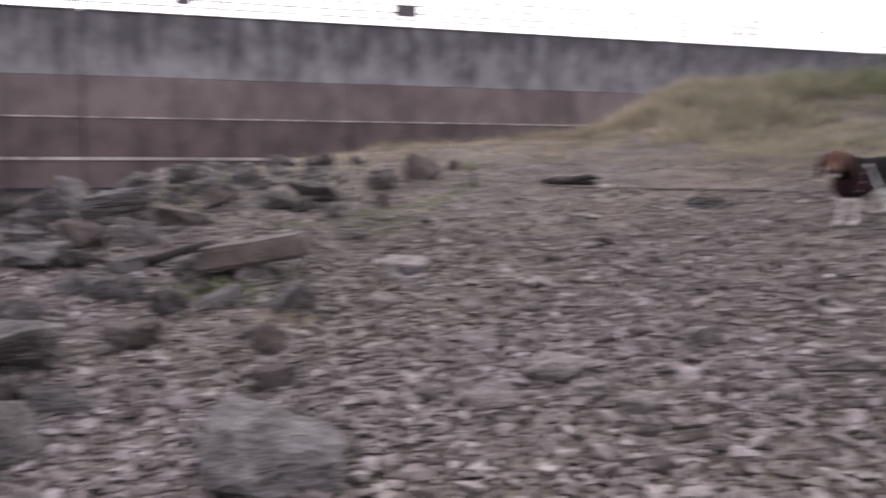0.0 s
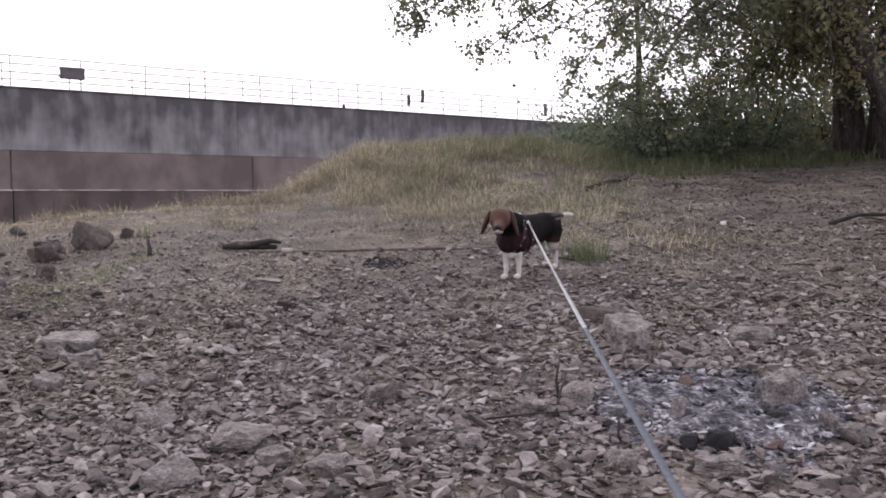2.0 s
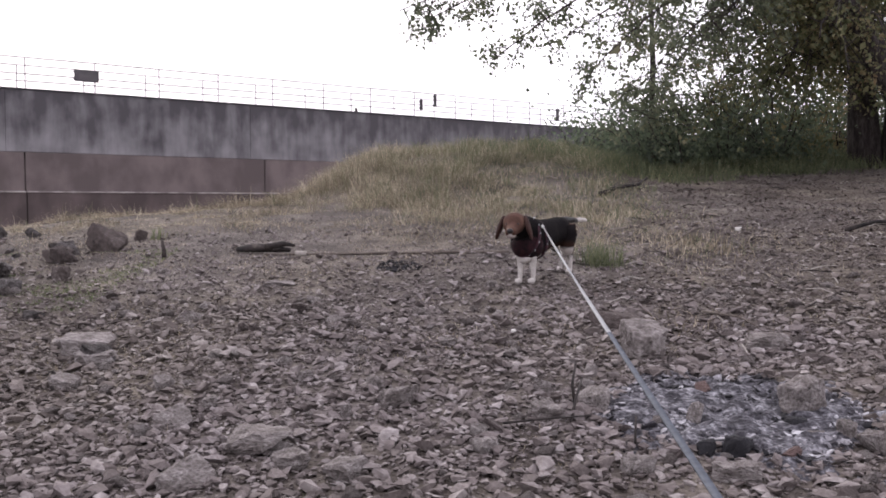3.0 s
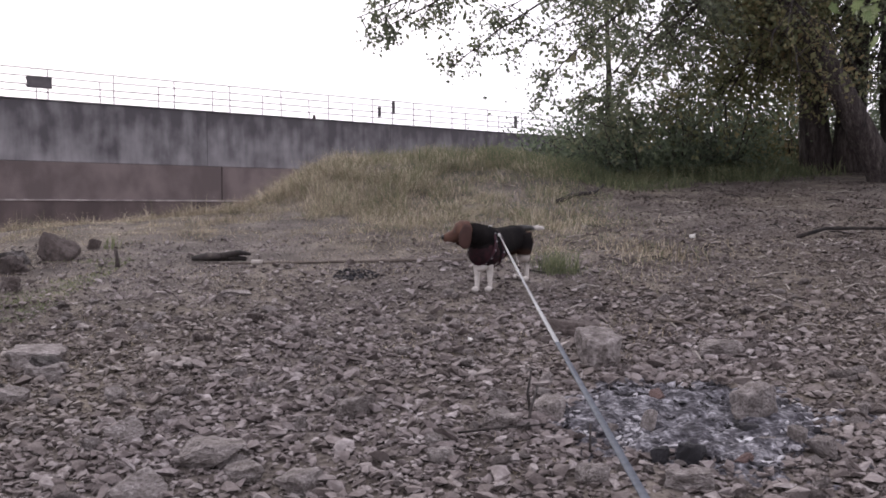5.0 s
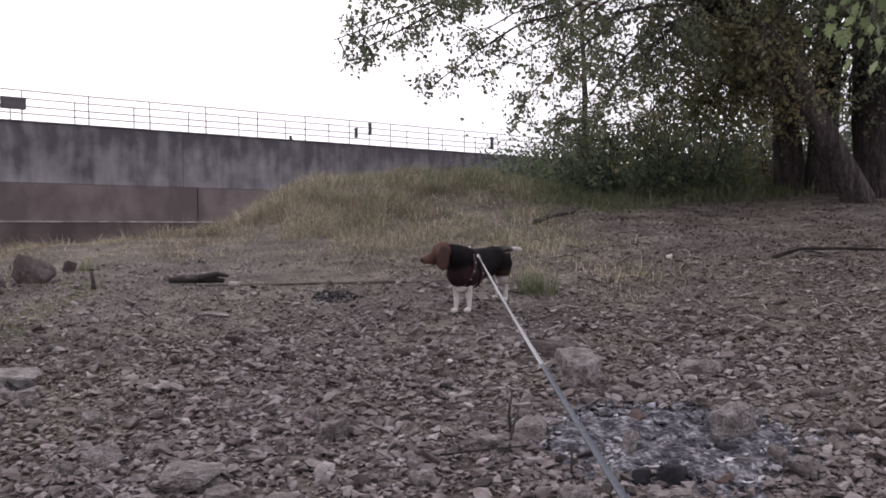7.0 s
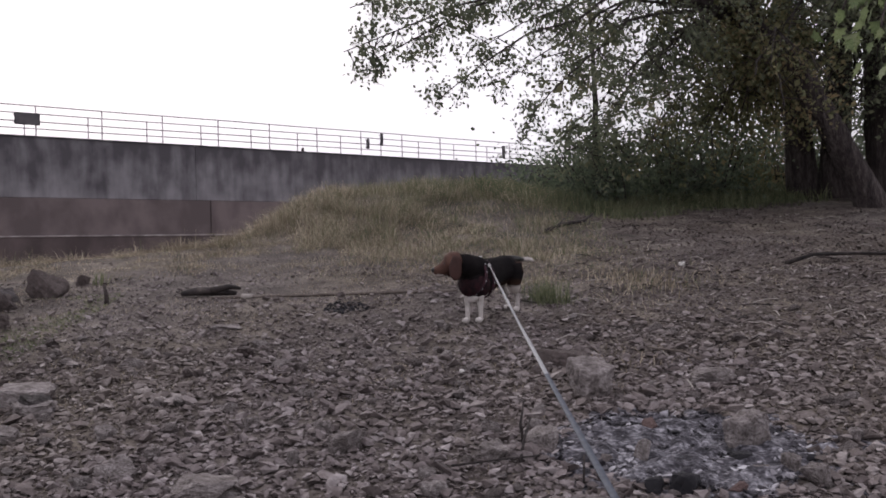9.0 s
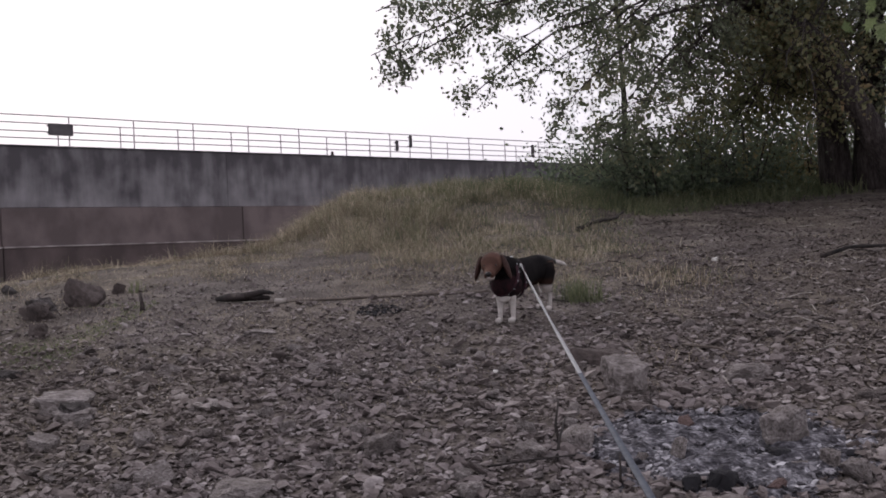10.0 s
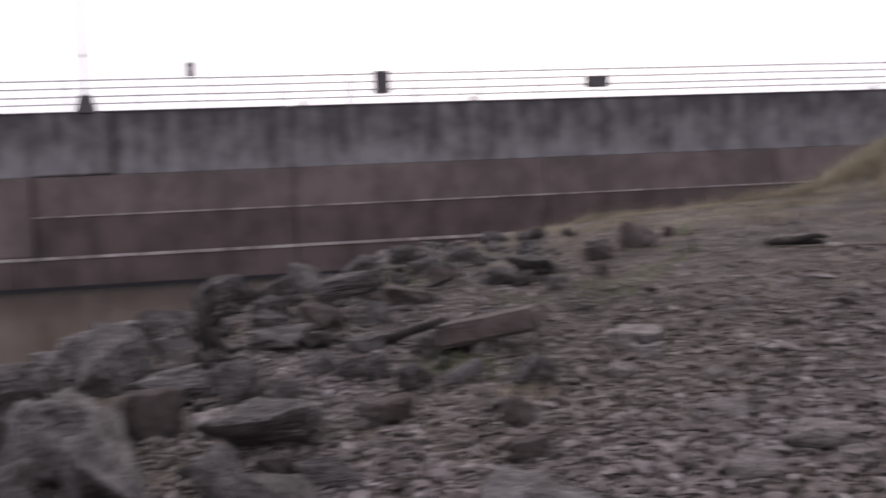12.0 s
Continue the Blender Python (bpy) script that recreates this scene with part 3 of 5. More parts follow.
for k, (x, y, w, h) in enumerate(PLACED):
    lay_rock("rock", "limestone rock half sunk in the gravel", x, y, (w * 1.1, w * 0.8, h), ROCKS[k % 8], 47 * k, (0, 9 - 5 * (k % 4)), 0.26, "rocks in the gravel")
lay_rock("rock", "low pitted limestone ledge in the gravel", -1.92, 5.0, (0.2, 0.15, 0.09), ROCKS[5], 12, (0, 4), 0.3)
lay_rock("rock", "low pitted limestone ledge in the gravel", -1.83, 4.8, (0.14, 0.11, 0.065), ROCKS[6], -10, (0, 4), 0.3)
for x, y, w, h in ((-1.15, 5.37, 0.055, 0.04), (-0.25, 6.21, 0.04, 0.03), (-1.0, 5.9, 0.1, 0.045), (0.15, 5.75, 0.04, 0.025), (-1.23, 5.42, 0.045, 0.04)):
    lay_rock("rock", "small dark brown rock on the gravel", x, y, (w, w * 0.7, h), DARKS[1], 40 * w / h, (0, 8), 0.3)
lay_rock("rock", "flat pale stone pressed into the ground", -1.26, 6.7, (0.15, 0.09, 0.03), ROCKS[4], 10, (0, 0), 0.3)
lay_rock("boulder", "dark brown pointed boulder at the edge of the bank", -3.08, 8.46, (0.2, 0.18, 0.19), DARKS[0], 10, (25, 38), 0.3, "", "boulder")
lay_rock("boulder", "dark brown boulder at the edge of the bank", -3.22, 7.92, (0.14, 0.12, 0.125), DARKS[1], 60, (0, 0), 0.3, "", "boulder")
lay_rock("boulder", "small dark boulder at the edge of the bank", -2.94, 7.15, (0.11, 0.1, 0.085), DARKS[2], 100, (0, 0), 0.3, "", "boulder")
lay_rock("rock", "small dark rock with a weed beside it", -2.95, 9.06, (0.075, 0.07, 0.075), DARKS[2], 40, (180, 15))
lay_rock("pebble", "bright white pebble on the gravel", 0.25, 5.23, (0.028, 0.022, 0.018), rock_data("pebble", 300, WHITE_STONE, 14, 1), 0, category="stone")
lay_rock("pebble", "bright white pebble on the bare slope", 2.38, 8.7, (0.038, 0.03, 0.028), rock_data("pebble", 301, WHITE_STONE, 14, 1), 0, category="stone")

# riprap along the water's edge
rng = np.random.RandomState(11)
lay_rock("boulder", "big grey limestone boulder sunk in the gravel", -1.43, 2.55, (0.3, 0.25, 0.19), RIPS[4], 35, (0, 6), 0.3, "", "boulder")
# This dark boulder stands in for the black shade under the slab.
lay_rock("boulder", "dark stand-in boulder for the shaded cavity under a tilted slab", -4.35, 5.45, (0.24, 0.2, 0.17), DARKS[0], 160, (0, 0), 0.25, "", "boulder")
lay_rock("boulder", "tilted grey limestone slab over a dark hollow", -4.3, 5.72, (0.4, 0.24, 0.11), RIPS[3], 20, (0, -12), 0.1, "", "boulder", 0.16)
# (x, y, half width, half height, kind): r block, f flat block, d dark block (the first two put the shade of a face and
# a gap into dark rock)
BIG = [(-5.75, 3.75, 0.26, 0.26, "d"), (-4.96, 4.01, 0.36, 0.31, "r"), (-4.25, 3.79, 0.32, 0.15, "f"), (-3.70, 3.73, 0.17, 0.17, "r"), (-3.95, 2.75, 0.42, 0.29, "r"), (-3.84, 3.24, 0.19, 0.19, "d"), (-3.32, 2.55, 0.3, 0.24, "r"),
       (-3.04, 3.17, 0.36, 0.16, "f"), (-2.87, 2.73, 0.15, 0.13, "r"), (-2.78, 2.94, 0.10, 0.09, "d"), (-2.47, 2.91, 0.19, 0.09, "f"), (-4.35, 4.95, 0.32, 0.13, "f"), (-5.06, 5.75, 0.21, 0.14, "r"), (-4.88, 6.62, 0.18, 0.12, "r"),
       (-4.04, 5.60, 0.11, 0.13, "r"), (-4.14, 6.21, 0.2, 0.11, "d"), (-5.38, 7.57, 0.16, 0.12, "r"), (-5.9, 8.0, 0.13, 0.1, "r"), (-2.71, 3.60, 0.18, 0.09, "d"), (-3.17, 4.25, 0.13, 0.12, "r"), (-5.10, 4.7, 0.18, 0.15, "r"),
       (-2.21, 4.20, 0.16, 0.1, "r"), (-2.03, 3.64, 0.095, 0.1, "d"), (-1.84, 3.28, 0.12, 0.065, "d"), (-3.28, 7.94, 0.13, 0.10, "d"), (-3.55, 7.21, 0.27, 0.12, "f"), (-3.67, 6.94, 0.16, 0.13, "r"), (-4.27, 6.98, 0.14, 0.12, "d"),
       (-4.5, 6.35, 0.16, 0.1, "d"), (-1.81, 4.81, 0.11, 0.07, "f"), (-5.36, 8.18, 0.17, 0.12, "r"), (-4.63, 8.09, 0.15, 0.1, "r"), (-4.89, 7.85, 0.12, 0.08, "r"), (-3.65, 4.40, 0.13, 0.09, "f"), (-2.79, 4.04, 0.11, 0.1, "r"),
       (-2.6, 4.2, 0.12, 0.11, "r"), (-5.6, 4.6, 0.42, 0.26, "r"), (-6.1, 4.1, 0.45, 0.32, "r"), (-5.6, 3.1, 0.5, 0.34, "r"), (-4.7, 3.1, 0.4, 0.28, "r"), (-4.55, 2.3, 0.45, 0.3, "r"), (-5.9, 5.5, 0.34, 0.22, "r"), (-6.3, 6.6, 0.4, 0.24, "r"),
       (-5.5, 6.4, 0.26, 0.16, "r"), (-5.8, 7.2, 0.24, 0.15, "r"), (-3.5, 2.05, 0.35, 0.2, "r"), (-2.4, 2.5, 0.26, 0.14, "f"), (-3.4, 3.75, 0.14, 0.1, "r"), (-4.5, 4.45, 0.16, 0.1, "r"), (-5.3, 5.3, 0.2, 0.13, "r"), (-6.6, 5.2, 0.5, 0.3, "r")]
for k, (x, y, w, h, kind) in enumerate(BIG):
    lay_rock("boulder", "dark brown riprap boulder at the water's edge" if kind == "d" else "grey limestone riprap boulder at the water's edge", x, y, (w * 1.08, w * rng.uniform(0.7, 0.9), h * 1.08), DARKS[k % 3] if kind == "d" else RIPS[k % 9], rng.uniform(-35, 35) + 180 * (k % 2), (rng.uniform(-10, 10), rng.uniform(-12, 12)) if kind == "f" else (rng.uniform(-24, 24), rng.uniform(-22, 22)), 0.24, "riprap boulders", "boulder")
for k in range(420):
    x, y = rng.uniform(-6.6, -1.6), rng.uniform(2.0, 9.6)
    if rng.uniform(0, 1) > np.interp(x + 0.22 * (y - 3), [-4.0, -2.8, -1.6], [1, 0.5, 0.06]):
        continue
    r = (0.05 + 0.13 * rng.uniform(0, 1) ** 2) * np.interp(x, [-3.5, -1.6], [1, 0.6])
    lay_rock("boulder", "small grey limestone block in the riprap", x, y, (r * rng.uniform(0.85, 1.2), r * rng.uniform(0.65, 0.95), r * rng.uniform(0.45, 0.75)), RIPS[k % 9] if k % 3 else ROCKS[k % 8], rng.uniform(0, 360), (rng.uniform(-25, 25), rng.uniform(-25, 25)), 0.28, "small riprap blocks", "boulder")


def concrete_slab():
    bm = bmesh.new()
    box(bm, -0.3, 0.3, -0.16, 0.16, -0.065, 0.065, 0.02)
    bmesh.ops.subdivide_edges(bm, edges=bm.edges[:], cuts=3, use_grid_fill=True)
    for v in bm.verts:
        v.co += v.co.normalized() * 0.014 * noise.noise(v.co * 9)
    ob = part("concrete_block", bm, DARK_ROCK)
    ob.matrix_world = pose(-2.74, 4.8, gz(-2.74, 4.8) + 0.155, 0, -10, 14)
    tagged(ob, "brown broken concrete block propped on the rocks", "block")
    lay_rock("rock", "limestone rock under the concrete block", -2.72, 4.78, (0.17, 0.14, 0.085), ROCKS[2], 30, (0, 0), 0.3)
    lay_rock("rock", "limestone rock under the concrete block", -2.95, 4.92, (0.14, 0.12, 0.085), ROCKS[6], 80, (0, 0), 0.3)


concrete_slab()

# ---- loose wood and the burnt-out fire ----


def stick(name, label, pts, r0, r1, m=None, knots=0.12, category="stick", seed=1, lift=0.0):
    r = random.Random(seed)
    bm = bmesh.new()
    n = len(pts)
    path = [(x, y, gz(x, y) + z + lift) for x, y, z in pts]
    tube(bm, path, [r0 + (r1 - r0) * k / (n - 1) for k in range(n)], 9, 1.0, knots, r)
    ob = part(name, bm, m or DEADWOOD, smooth=True)
    return tagged(ob, label, category)


def burnt_log():
    t = thing("burnt_log", "charred dark log lying on the bare ground", "log")
    r = random.Random(4)
    bm = bmesh.new()
    tube(bm, [(-1.87, 8.13, gz(-1.87, 8.13) + 0.03), (-1.74, 8.11, gz(-1.74, 8.11) + 0.045), (-1.58, 8.08, gz(-1.58, 8.08) + 0.045), (-1.42, 8.06, gz(-1.42, 8.06) + 0.03)], [0.025, 0.042, 0.036, 0.02], 12, 0.8, 0.2, r)
    part("trunk", bm, BURNT_WOOD, t, smooth=True)
    bm = bmesh.new()
    tube(bm, [(-1.62, 8.06, gz(-1.62, 8.06) + 0.06), (-1.47, 8.04, gz(-1.47, 8.04) + 0.085), (-1.38, 8.05, gz(-1.38, 8.05) + 0.07)], [0.03, 0.022, 0.012], 8, 1, 0.2, r)
    part("branch_stub", bm, BURNT_WOOD, t, smooth=True)


burnt_log()
stick("pole", "long weathered wooden pole lying on the ground", [(-1.6, 7.98, 0.012), (-1.3, 7.95, 0.016), (-0.9, 7.9, 0.012), (-0.5, 7.86, 0.012), (-0.1, 7.8, 0.016), (0.35, 7.74, 0.012)], 0.010, 0.014, category="pole", lift=0.0)
stick("wood_collar", "short pale peeled ring of wood round the pole", [(-1.36, 7.955, 0.018), (-1.27, 7.947, 0.018)], 0.022, 0.022, PALE_BAND, 0.05, "wood")
stick("stub_post", "short dark broken stick standing upright", [(-2.45, 8.05, -0.05), (-2.45, 8.05, 0.06), (-2.47, 8.06, 0.15)], 0.022, 0.012, BURNT_WOOD)
stick("twig", "thin dark twig leaning on a rock", [(0.42, 3.95, 0.02), (0.41, 3.97, 0.09), (0.43, 4.02, 0.17)], 0.008, 0.004, BURNT_WOOD)
stick("twig", "forked dark twig in the gravel", [(0.38, 3.75, 0.0), (0.41, 3.85, 0.07), (0.45, 3.97, 0.12)], 0.008, 0.004, BURNT_WOOD)
stick("twig", "thin dark twig lying on the gravel", [(0.12, 3.72, 0.03), (0.3, 3.72, 0.04), (0.46, 3.78, 0.03)], 0.0045, 0.003, BURNT_WOOD)
stick("twig", "thin bent twig beside the ash", [(0.58, 3.5, 0.02), (0.6, 3.6, 0.08), (0.62, 3.72, 0.02)], 0.005, 0.003, BURNT_WOOD)
stick("branch", "thin fallen branch on the bare slope", [(3.2, 8.4, 0.03), (3.5, 8.55, 0.07), (3.9, 8.6, 0.06), (4.4, 8.55, 0.04), (4.9, 8.6, 0.03)], 0.018, 0.012, BURNT_WOOD, category="branch")
stick("branch", "grey fallen branch on the bare slope", [(1.65, 8.0, 0.03), (1.9, 8.3, 0.09), (2.05, 8.6, 0.06), (2.1, 9.1, 0.12)], 0.01, 0.006, category="branch")
stick("branch", "dark fallen branch near the grass edge", [(1.55, 11.3, 0.04), (1.8, 11.7, 0.06), (2.1, 12.0, 0.05), (2.3, 12.5, 0.08)], 0.03, 0.015, BURNT_WOOD, category="branch")
stick("branch", "thin straight dead branch on the gravel", [(1.9, 3.75, 0.04), (2.3, 3.75, 0.04)], 0.008, 0.006, BURNT_WOOD, category="branch")
stick("branch", "thin dead branch on the gravel slope", [(1.3, 5.5, 0.03), (1.45, 5.3, 0.05), (1.5, 5.15, 0.03)], 0.008, 0.004, category="branch")


def fallen_twigs():
    """Short dead twigs and straws strewn over the bare slope."""
    r = random.Random(12)
    for material, count, note in ((BURNT_WOOD, 130, "dark dead twigs strewn over the bare slope"), (PALE_BAND, 90, "pale dry straws strewn over the bare slope")):
        bm = bmesh.new()
        for _ in range(count):
            y = r.uniform(4.8, 12.5)
            x, a, l = r.uniform(0.7, 0.9 + 0.5 * y), r.uniform(0, math.pi), r.uniform(0.03, 0.12)
            dx, dy = math.cos(a) * l, math.sin(a) * l
            tube(bm, [(x - dx, y - dy, gz(x - dx, y - dy) + 0.012), (x, y, gz(x, y) + r.uniform(0.015, 0.035)), (x + dx, y + dy, gz(x + dx, y + dy) + 0.012)], [0.0045, 0.004, 0.002], 5)
        tagged(part("fallen_twigs", bm, material), note, "twigs", kind="stuff")


fallen_twigs()
stick("plank", "dark broken plank slanting up among the riprap", [(-3.6, 4.85, 0.03), (-3.4, 5.0, 0.08), (-3.2, 5.12, 0.13)], 0.032, 0.026, BURNT_WOOD, category="plank")


def driftwood():
    t = thing("driftwood_stump", "dark splintered driftwood stump among the boulders", "stump")
    r = random.Random(8)
    x, y = -4.5, 4.45
    z = gz(x, y)
    bm = bmesh.new()
    tube(bm, [(x + 0.02, y, z - 0.1), (x - 0.02, y, z + 0.14), (x - 0.06, y, z + 0.3), (x - 0.1, y, z + 0.42)], [0.075, 0.06, 0.05, 0.02], 12, 1, 0.2, r)
    part("trunk", bm, BURNT_WOOD, t, smooth=True)
    for a, b, c in ((-0.22, 0.05, 0.5), (0.22, 0.0, 0.3), (-0.1, 0.1, 0.6), (-0.28, 0.02, 0.26), (0.1, 0.06, 0.48), (0.3, -0.04, 0.16)):
        bm = bmesh.new()
        tube(bm, [(x - 0.03, y, z + 0.25), (x + a * 0.6, y + b, z + c * 0.75), (x + a, y + b, z + c)], [0.035, 0.022, 0.006], 8, 1, 0.2, r)
        part("root", bm, BURNT_WOOD, t, smooth=True)


driftwood()


def hull_data(count, seed, points, flat):
    """Angular chips: hulls of a few random points, as (vertices, triangles)."""
    out = []
    rng = np.random.RandomState(seed)
    for k in range(count):
        bm = bmesh.new()
        d = rng.normal(size=(points, 3))
        d /= np.linalg.norm(d, axis=1, keepdims=True)
        d *= rng.uniform(0.75, 1.0, (points, 1))
        for p in d * np.array([1, rng.uniform(0.62, 0.95), flat * rng.uniform(0.7, 1.1)]):
            bm.verts.new(p)
        res = bmesh.ops.convex_hull(bm, input=bm.verts[:])
        bmesh.ops.delete(bm, geom=[g for g in res["geom_interior"] if isinstance(g, bmesh.types.BMVert)], context="VERTS")
        bmesh.ops.triangulate(bm, faces=bm.faces[:])
        bm.verts.index_update()
        out.append((np.array([v.co[:] for v in bm.verts]), np.array([[v.index for v in f.verts] for f in bm.faces])))
        bm.free()
    return out


FLAKES = hull_data(12, 3, 5, 0.22)
CHIPS, GRIT = hull_data(26, 1, 9, 0.46), hull_data(14, 2, 7, 0.6)


def scatter(name, x, y, radius, shapes, material, seed, sink=0.25, tilt=0.35):
    """Chips laid on the ground at the places given, in one mesh."""
    rng = np.random.RandomState(seed)
    z = height(x, y)
    V, F, base = [], [], 0
    pick = rng.randint(0, len(shapes), len(x))
    for k, (v, f) in enumerate(shapes):
        g = np.where(pick == k)[0]
        if not len(g):
            continue
        a, tx, ty = rng.uniform(0, 2 * math.pi, len(g)), rng.normal(0, tilt, len(g)), rng.normal(0, tilt, len(g))
        p = v[None] * radius[g][:, None, None]
        X, Y, Z = p[..., 0], p[..., 1], p[..., 2]
        Y, Z = Y * np.cos(tx)[:, None] - Z * np.sin(tx)[:, None], Y * np.sin(tx)[:, None] + Z * np.cos(tx)[:, None]
        X, Z = X * np.cos(ty)[:, None] + Z * np.sin(ty)[:, None], Z * np.cos(ty)[:, None] - X * np.sin(ty)[:, None]
        X, Y = X * np.cos(a)[:, None] - Y * np.sin(a)[:, None], X * np.sin(a)[:, None] + Y * np.cos(a)[:, None]
        P = np.stack([X + x[g][:, None], Y + y[g][:, None], Z + (z[g] + radius[g] * 0.5 * (1 - 2 * sink))[:, None]], -1)
        V.append(P.reshape(-1, 3))
        F.append((f[None] + (np.arange(len(g)) * len(v))[:, None, None]).reshape(-1, 3) + base)
        base += len(g) * len(v)
    return new(name, mesh_from(name, np.concatenate(V), np.concatenate(F), material))


def ash_amount(x, y):
    return 1 - np.hypot((x - 1.1) / 0.62, (y - 3.85) / 0.55) + 0.5 * vnoise(x, y, 0.25, 5)


def right_edge(y):
    return np.interp(y, [4.8, 6.0, 6.6, 7.1, 8.4, 10.6, 12.5, 13.2, 14, 15], [1.7, 1.2, 1.5, 2.2, 2.5, 2.35, 2.15, 2.5, 5, 7.5])


def field(n, seed, x0, x1, y0, y1):
    rng = np.random.RandomState(seed)
    return rng.uniform(x0, x1, n), rng.uniform(y0, y1, n), rng.uniform(0, 1, n), rng


def build_gravel():
    x, y, u, rng = field(225000, 21, -6.3, 4.4, 2.1, 9.4)
    wide = (np.abs(x + 0.9) < 1.4 + 0.62 * y)
    stony = np.interp(y + 1.6 * vnoise(x, y, 1.2, 7), [1.6, 4.8, 6.0, 7.2, 9.4], [1.0, 0.95, 0.55, 0.24, 0.08]) * np.clip(0.95 + 1.2 * vnoise(x, y, 0.5, 23) + 0.6 * vnoise(x, y, 0.2, 24), 0.55, 1.0)
    keep = wide & (u < stony * np.where(np.hypot((x + 0.85) / 0.85, (y - 8.3) / 0.55) < 1, 0.2, 1.0)) & (u < np.where(x > 0.5 + 0.5 * vnoise(x, y, 0.6, 31), np.interp(y + 0.5 * vnoise(x, y, 0.5, 32), [4.9, 5.6, 6.6], [1.0, 0.6, 0.22]), 1.0)) & (ash_amount(x, y) < 0.8) & ((ash_amount(x, y) < 0.3) | (rng.uniform(0, 1, len(x)) < 0.3))
    x, y = x[keep], y[keep]
    r = np.clip(np.exp(rng.normal(math.log(0.0142), 0.52, len(x))), 0.006, 0.06) * np.interp(y, [2, 5.5, 7], [1.1, 1.0, 0.85])
    a = ash_amount(x, y) > 0.2
    tagged(scatter("gravel", x[~a], y[~a], r[~a], CHIPS, STONE, 31, 0.12, 0.24), "grey-brown crushed limestone gravel over the bank", "gravel", kind="stuff")
    tagged(scatter("ashy_gravel", x[a], y[a], r[a] * 0.8, CHIPS, ASHY_STONE, 32, 0.0), "ash-dusted grey gravel round the burnt-out fire", "gravel", kind="stuff")
    x, y, u, rng = field(42000, 24, -5.0, 5.0, -6.0, 2.25)
    keep = u < np.interp(y + 1.2 * vnoise(x, y, 0.9, 33), [-5.0, 0.5, 2.0], [0.12, 0.5, 1.0])
    x, y = x[keep], y[keep]
    tagged(scatter("gravel", x, y, 0.012 + 0.03 * rng.uniform(0, 1, len(x)) ** 2, CHIPS, STONE, 35), "grey-brown crushed limestone gravel by the water", "gravel", kind="stuff")
    x, y, u, rng = field(30000, 22, -6.0, 5.0, 1.6, 13.0)
    keep = (np.abs(x + 0.9) < 1.4 + 0.62 * y) & (u < np.interp(y, [1.6, 8, 13], [1, 0.8, 0.35]))
    x, y = x[keep], y[keep]
    r = np.clip(np.exp(rng.normal(math.log(0.0085), 0.35, len(x))), 0.005, 0.02) * np.interp(y, [2, 8, 13], [0.9, 1.2, 1.7])
    tagged(scatter("grit", x, y, r, GRIT, STONE, 33, 0.2), "fine broken stone between the gravel", "gravel", kind="stuff")
    x, y, u, rng = field(98000, 23, 0.7, 9.0, 4.9, 14.5)
    keep = (x > right_edge(y) - 0.6) & (x < 1.2 + 0.6 * y) & (u < np.clip(0.85 + 1.4 * vnoise(x, y, 0.9, 25) + 1.0 * vnoise(x, y, 0.3, 26), 0.15, 1) * np.interp(y, [6, 9, 13.5], [1, 0.9, 0.6]))
    x, y = x[keep], y[keep]
    r = np.clip(np.exp(rng.normal(math.log(0.0135), 0.45, len(x))), 0.006, 0.04)
    tagged(scatter("leaf_litter", x, y, r, FLAKES, LITTER, 34, 0.3, 0.3), "dark fallen leaves and clods on the bare slope", "leaf litter", kind="stuff")


build_gravel()


def fire_remains():
    t = thing("fire_remains", "burnt-out campfire with grey ash and black charcoal", "campfire")
    gx, gy = np.meshgrid(np.linspace(0.3, 1.95, 70), np.linspace(3.15, 4.6, 62))
    a = ash_amount(gx, gy)
    z = height(gx, gy) + np.clip(a, -0.3, 0.45) * 0.062 + 0.03 * vnoise(gx, gy, 0.06, 3) + 0.02 * vnoise(gx, gy, 0.03, 4)
    w = 70
    i = (np.arange(61)[:, None] * w + np.arange(w - 1)[None]).ravel()
    bed = new("ash_bed", mesh_from("ash_bed", np.c_[gx.ravel(), gy.ravel(), z.ravel()], np.c_[i, i + 1, i + w + 1, i + w], ASH, True))
    bed.parent = t
    x, y, u, rng = field(7000, 41, 0.4, 1.9, 3.2, 4.5)
    keep = (ash_amount(x, y) > 0.15) & (vnoise(x, y, 0.2, 9) > 0.0)
    c = scatter("charcoal", x[keep], y[keep], 0.004 + 0.022 * rng.uniform(0, 1, keep.sum()) ** 2, GRIT, CHARCOAL, 42, -0.5)
    c.parent = t
    tagged(c, "black charcoal pieces", kind="stuff")
    keep = (ash_amount(x, y) > 0.1) & (vnoise(x, y, 0.2, 9) < -0.02)
    c = scatter("pale_ash", x[keep], y[keep], 0.003 + 0.02 * rng.uniform(0, 1, keep.sum()) ** 2, CHIPS, ASHY_STONE, 43, -0.5)
    c.parent = t
    tagged(c, "pale grey lumps of ash", kind="stuff")


fire_remains()
x, y, u, rng = field(900, 44, -0.85, -0.15, 6.95, 7.6)
k = np.hypot((x + 0.5) / 0.17, (y - 7.27) / 0.24) + 0.6 * vnoise(x, y, 0.12, 3) < 0.9
tagged(scatter("old_embers", x[k], y[k], rng.uniform(0.008, 0.024, k.sum()), GRIT, CHARCOAL, 45, -0.1), "small patch of black burnt twigs on the ground", "charcoal", kind="stuff")

# ---- grass ----


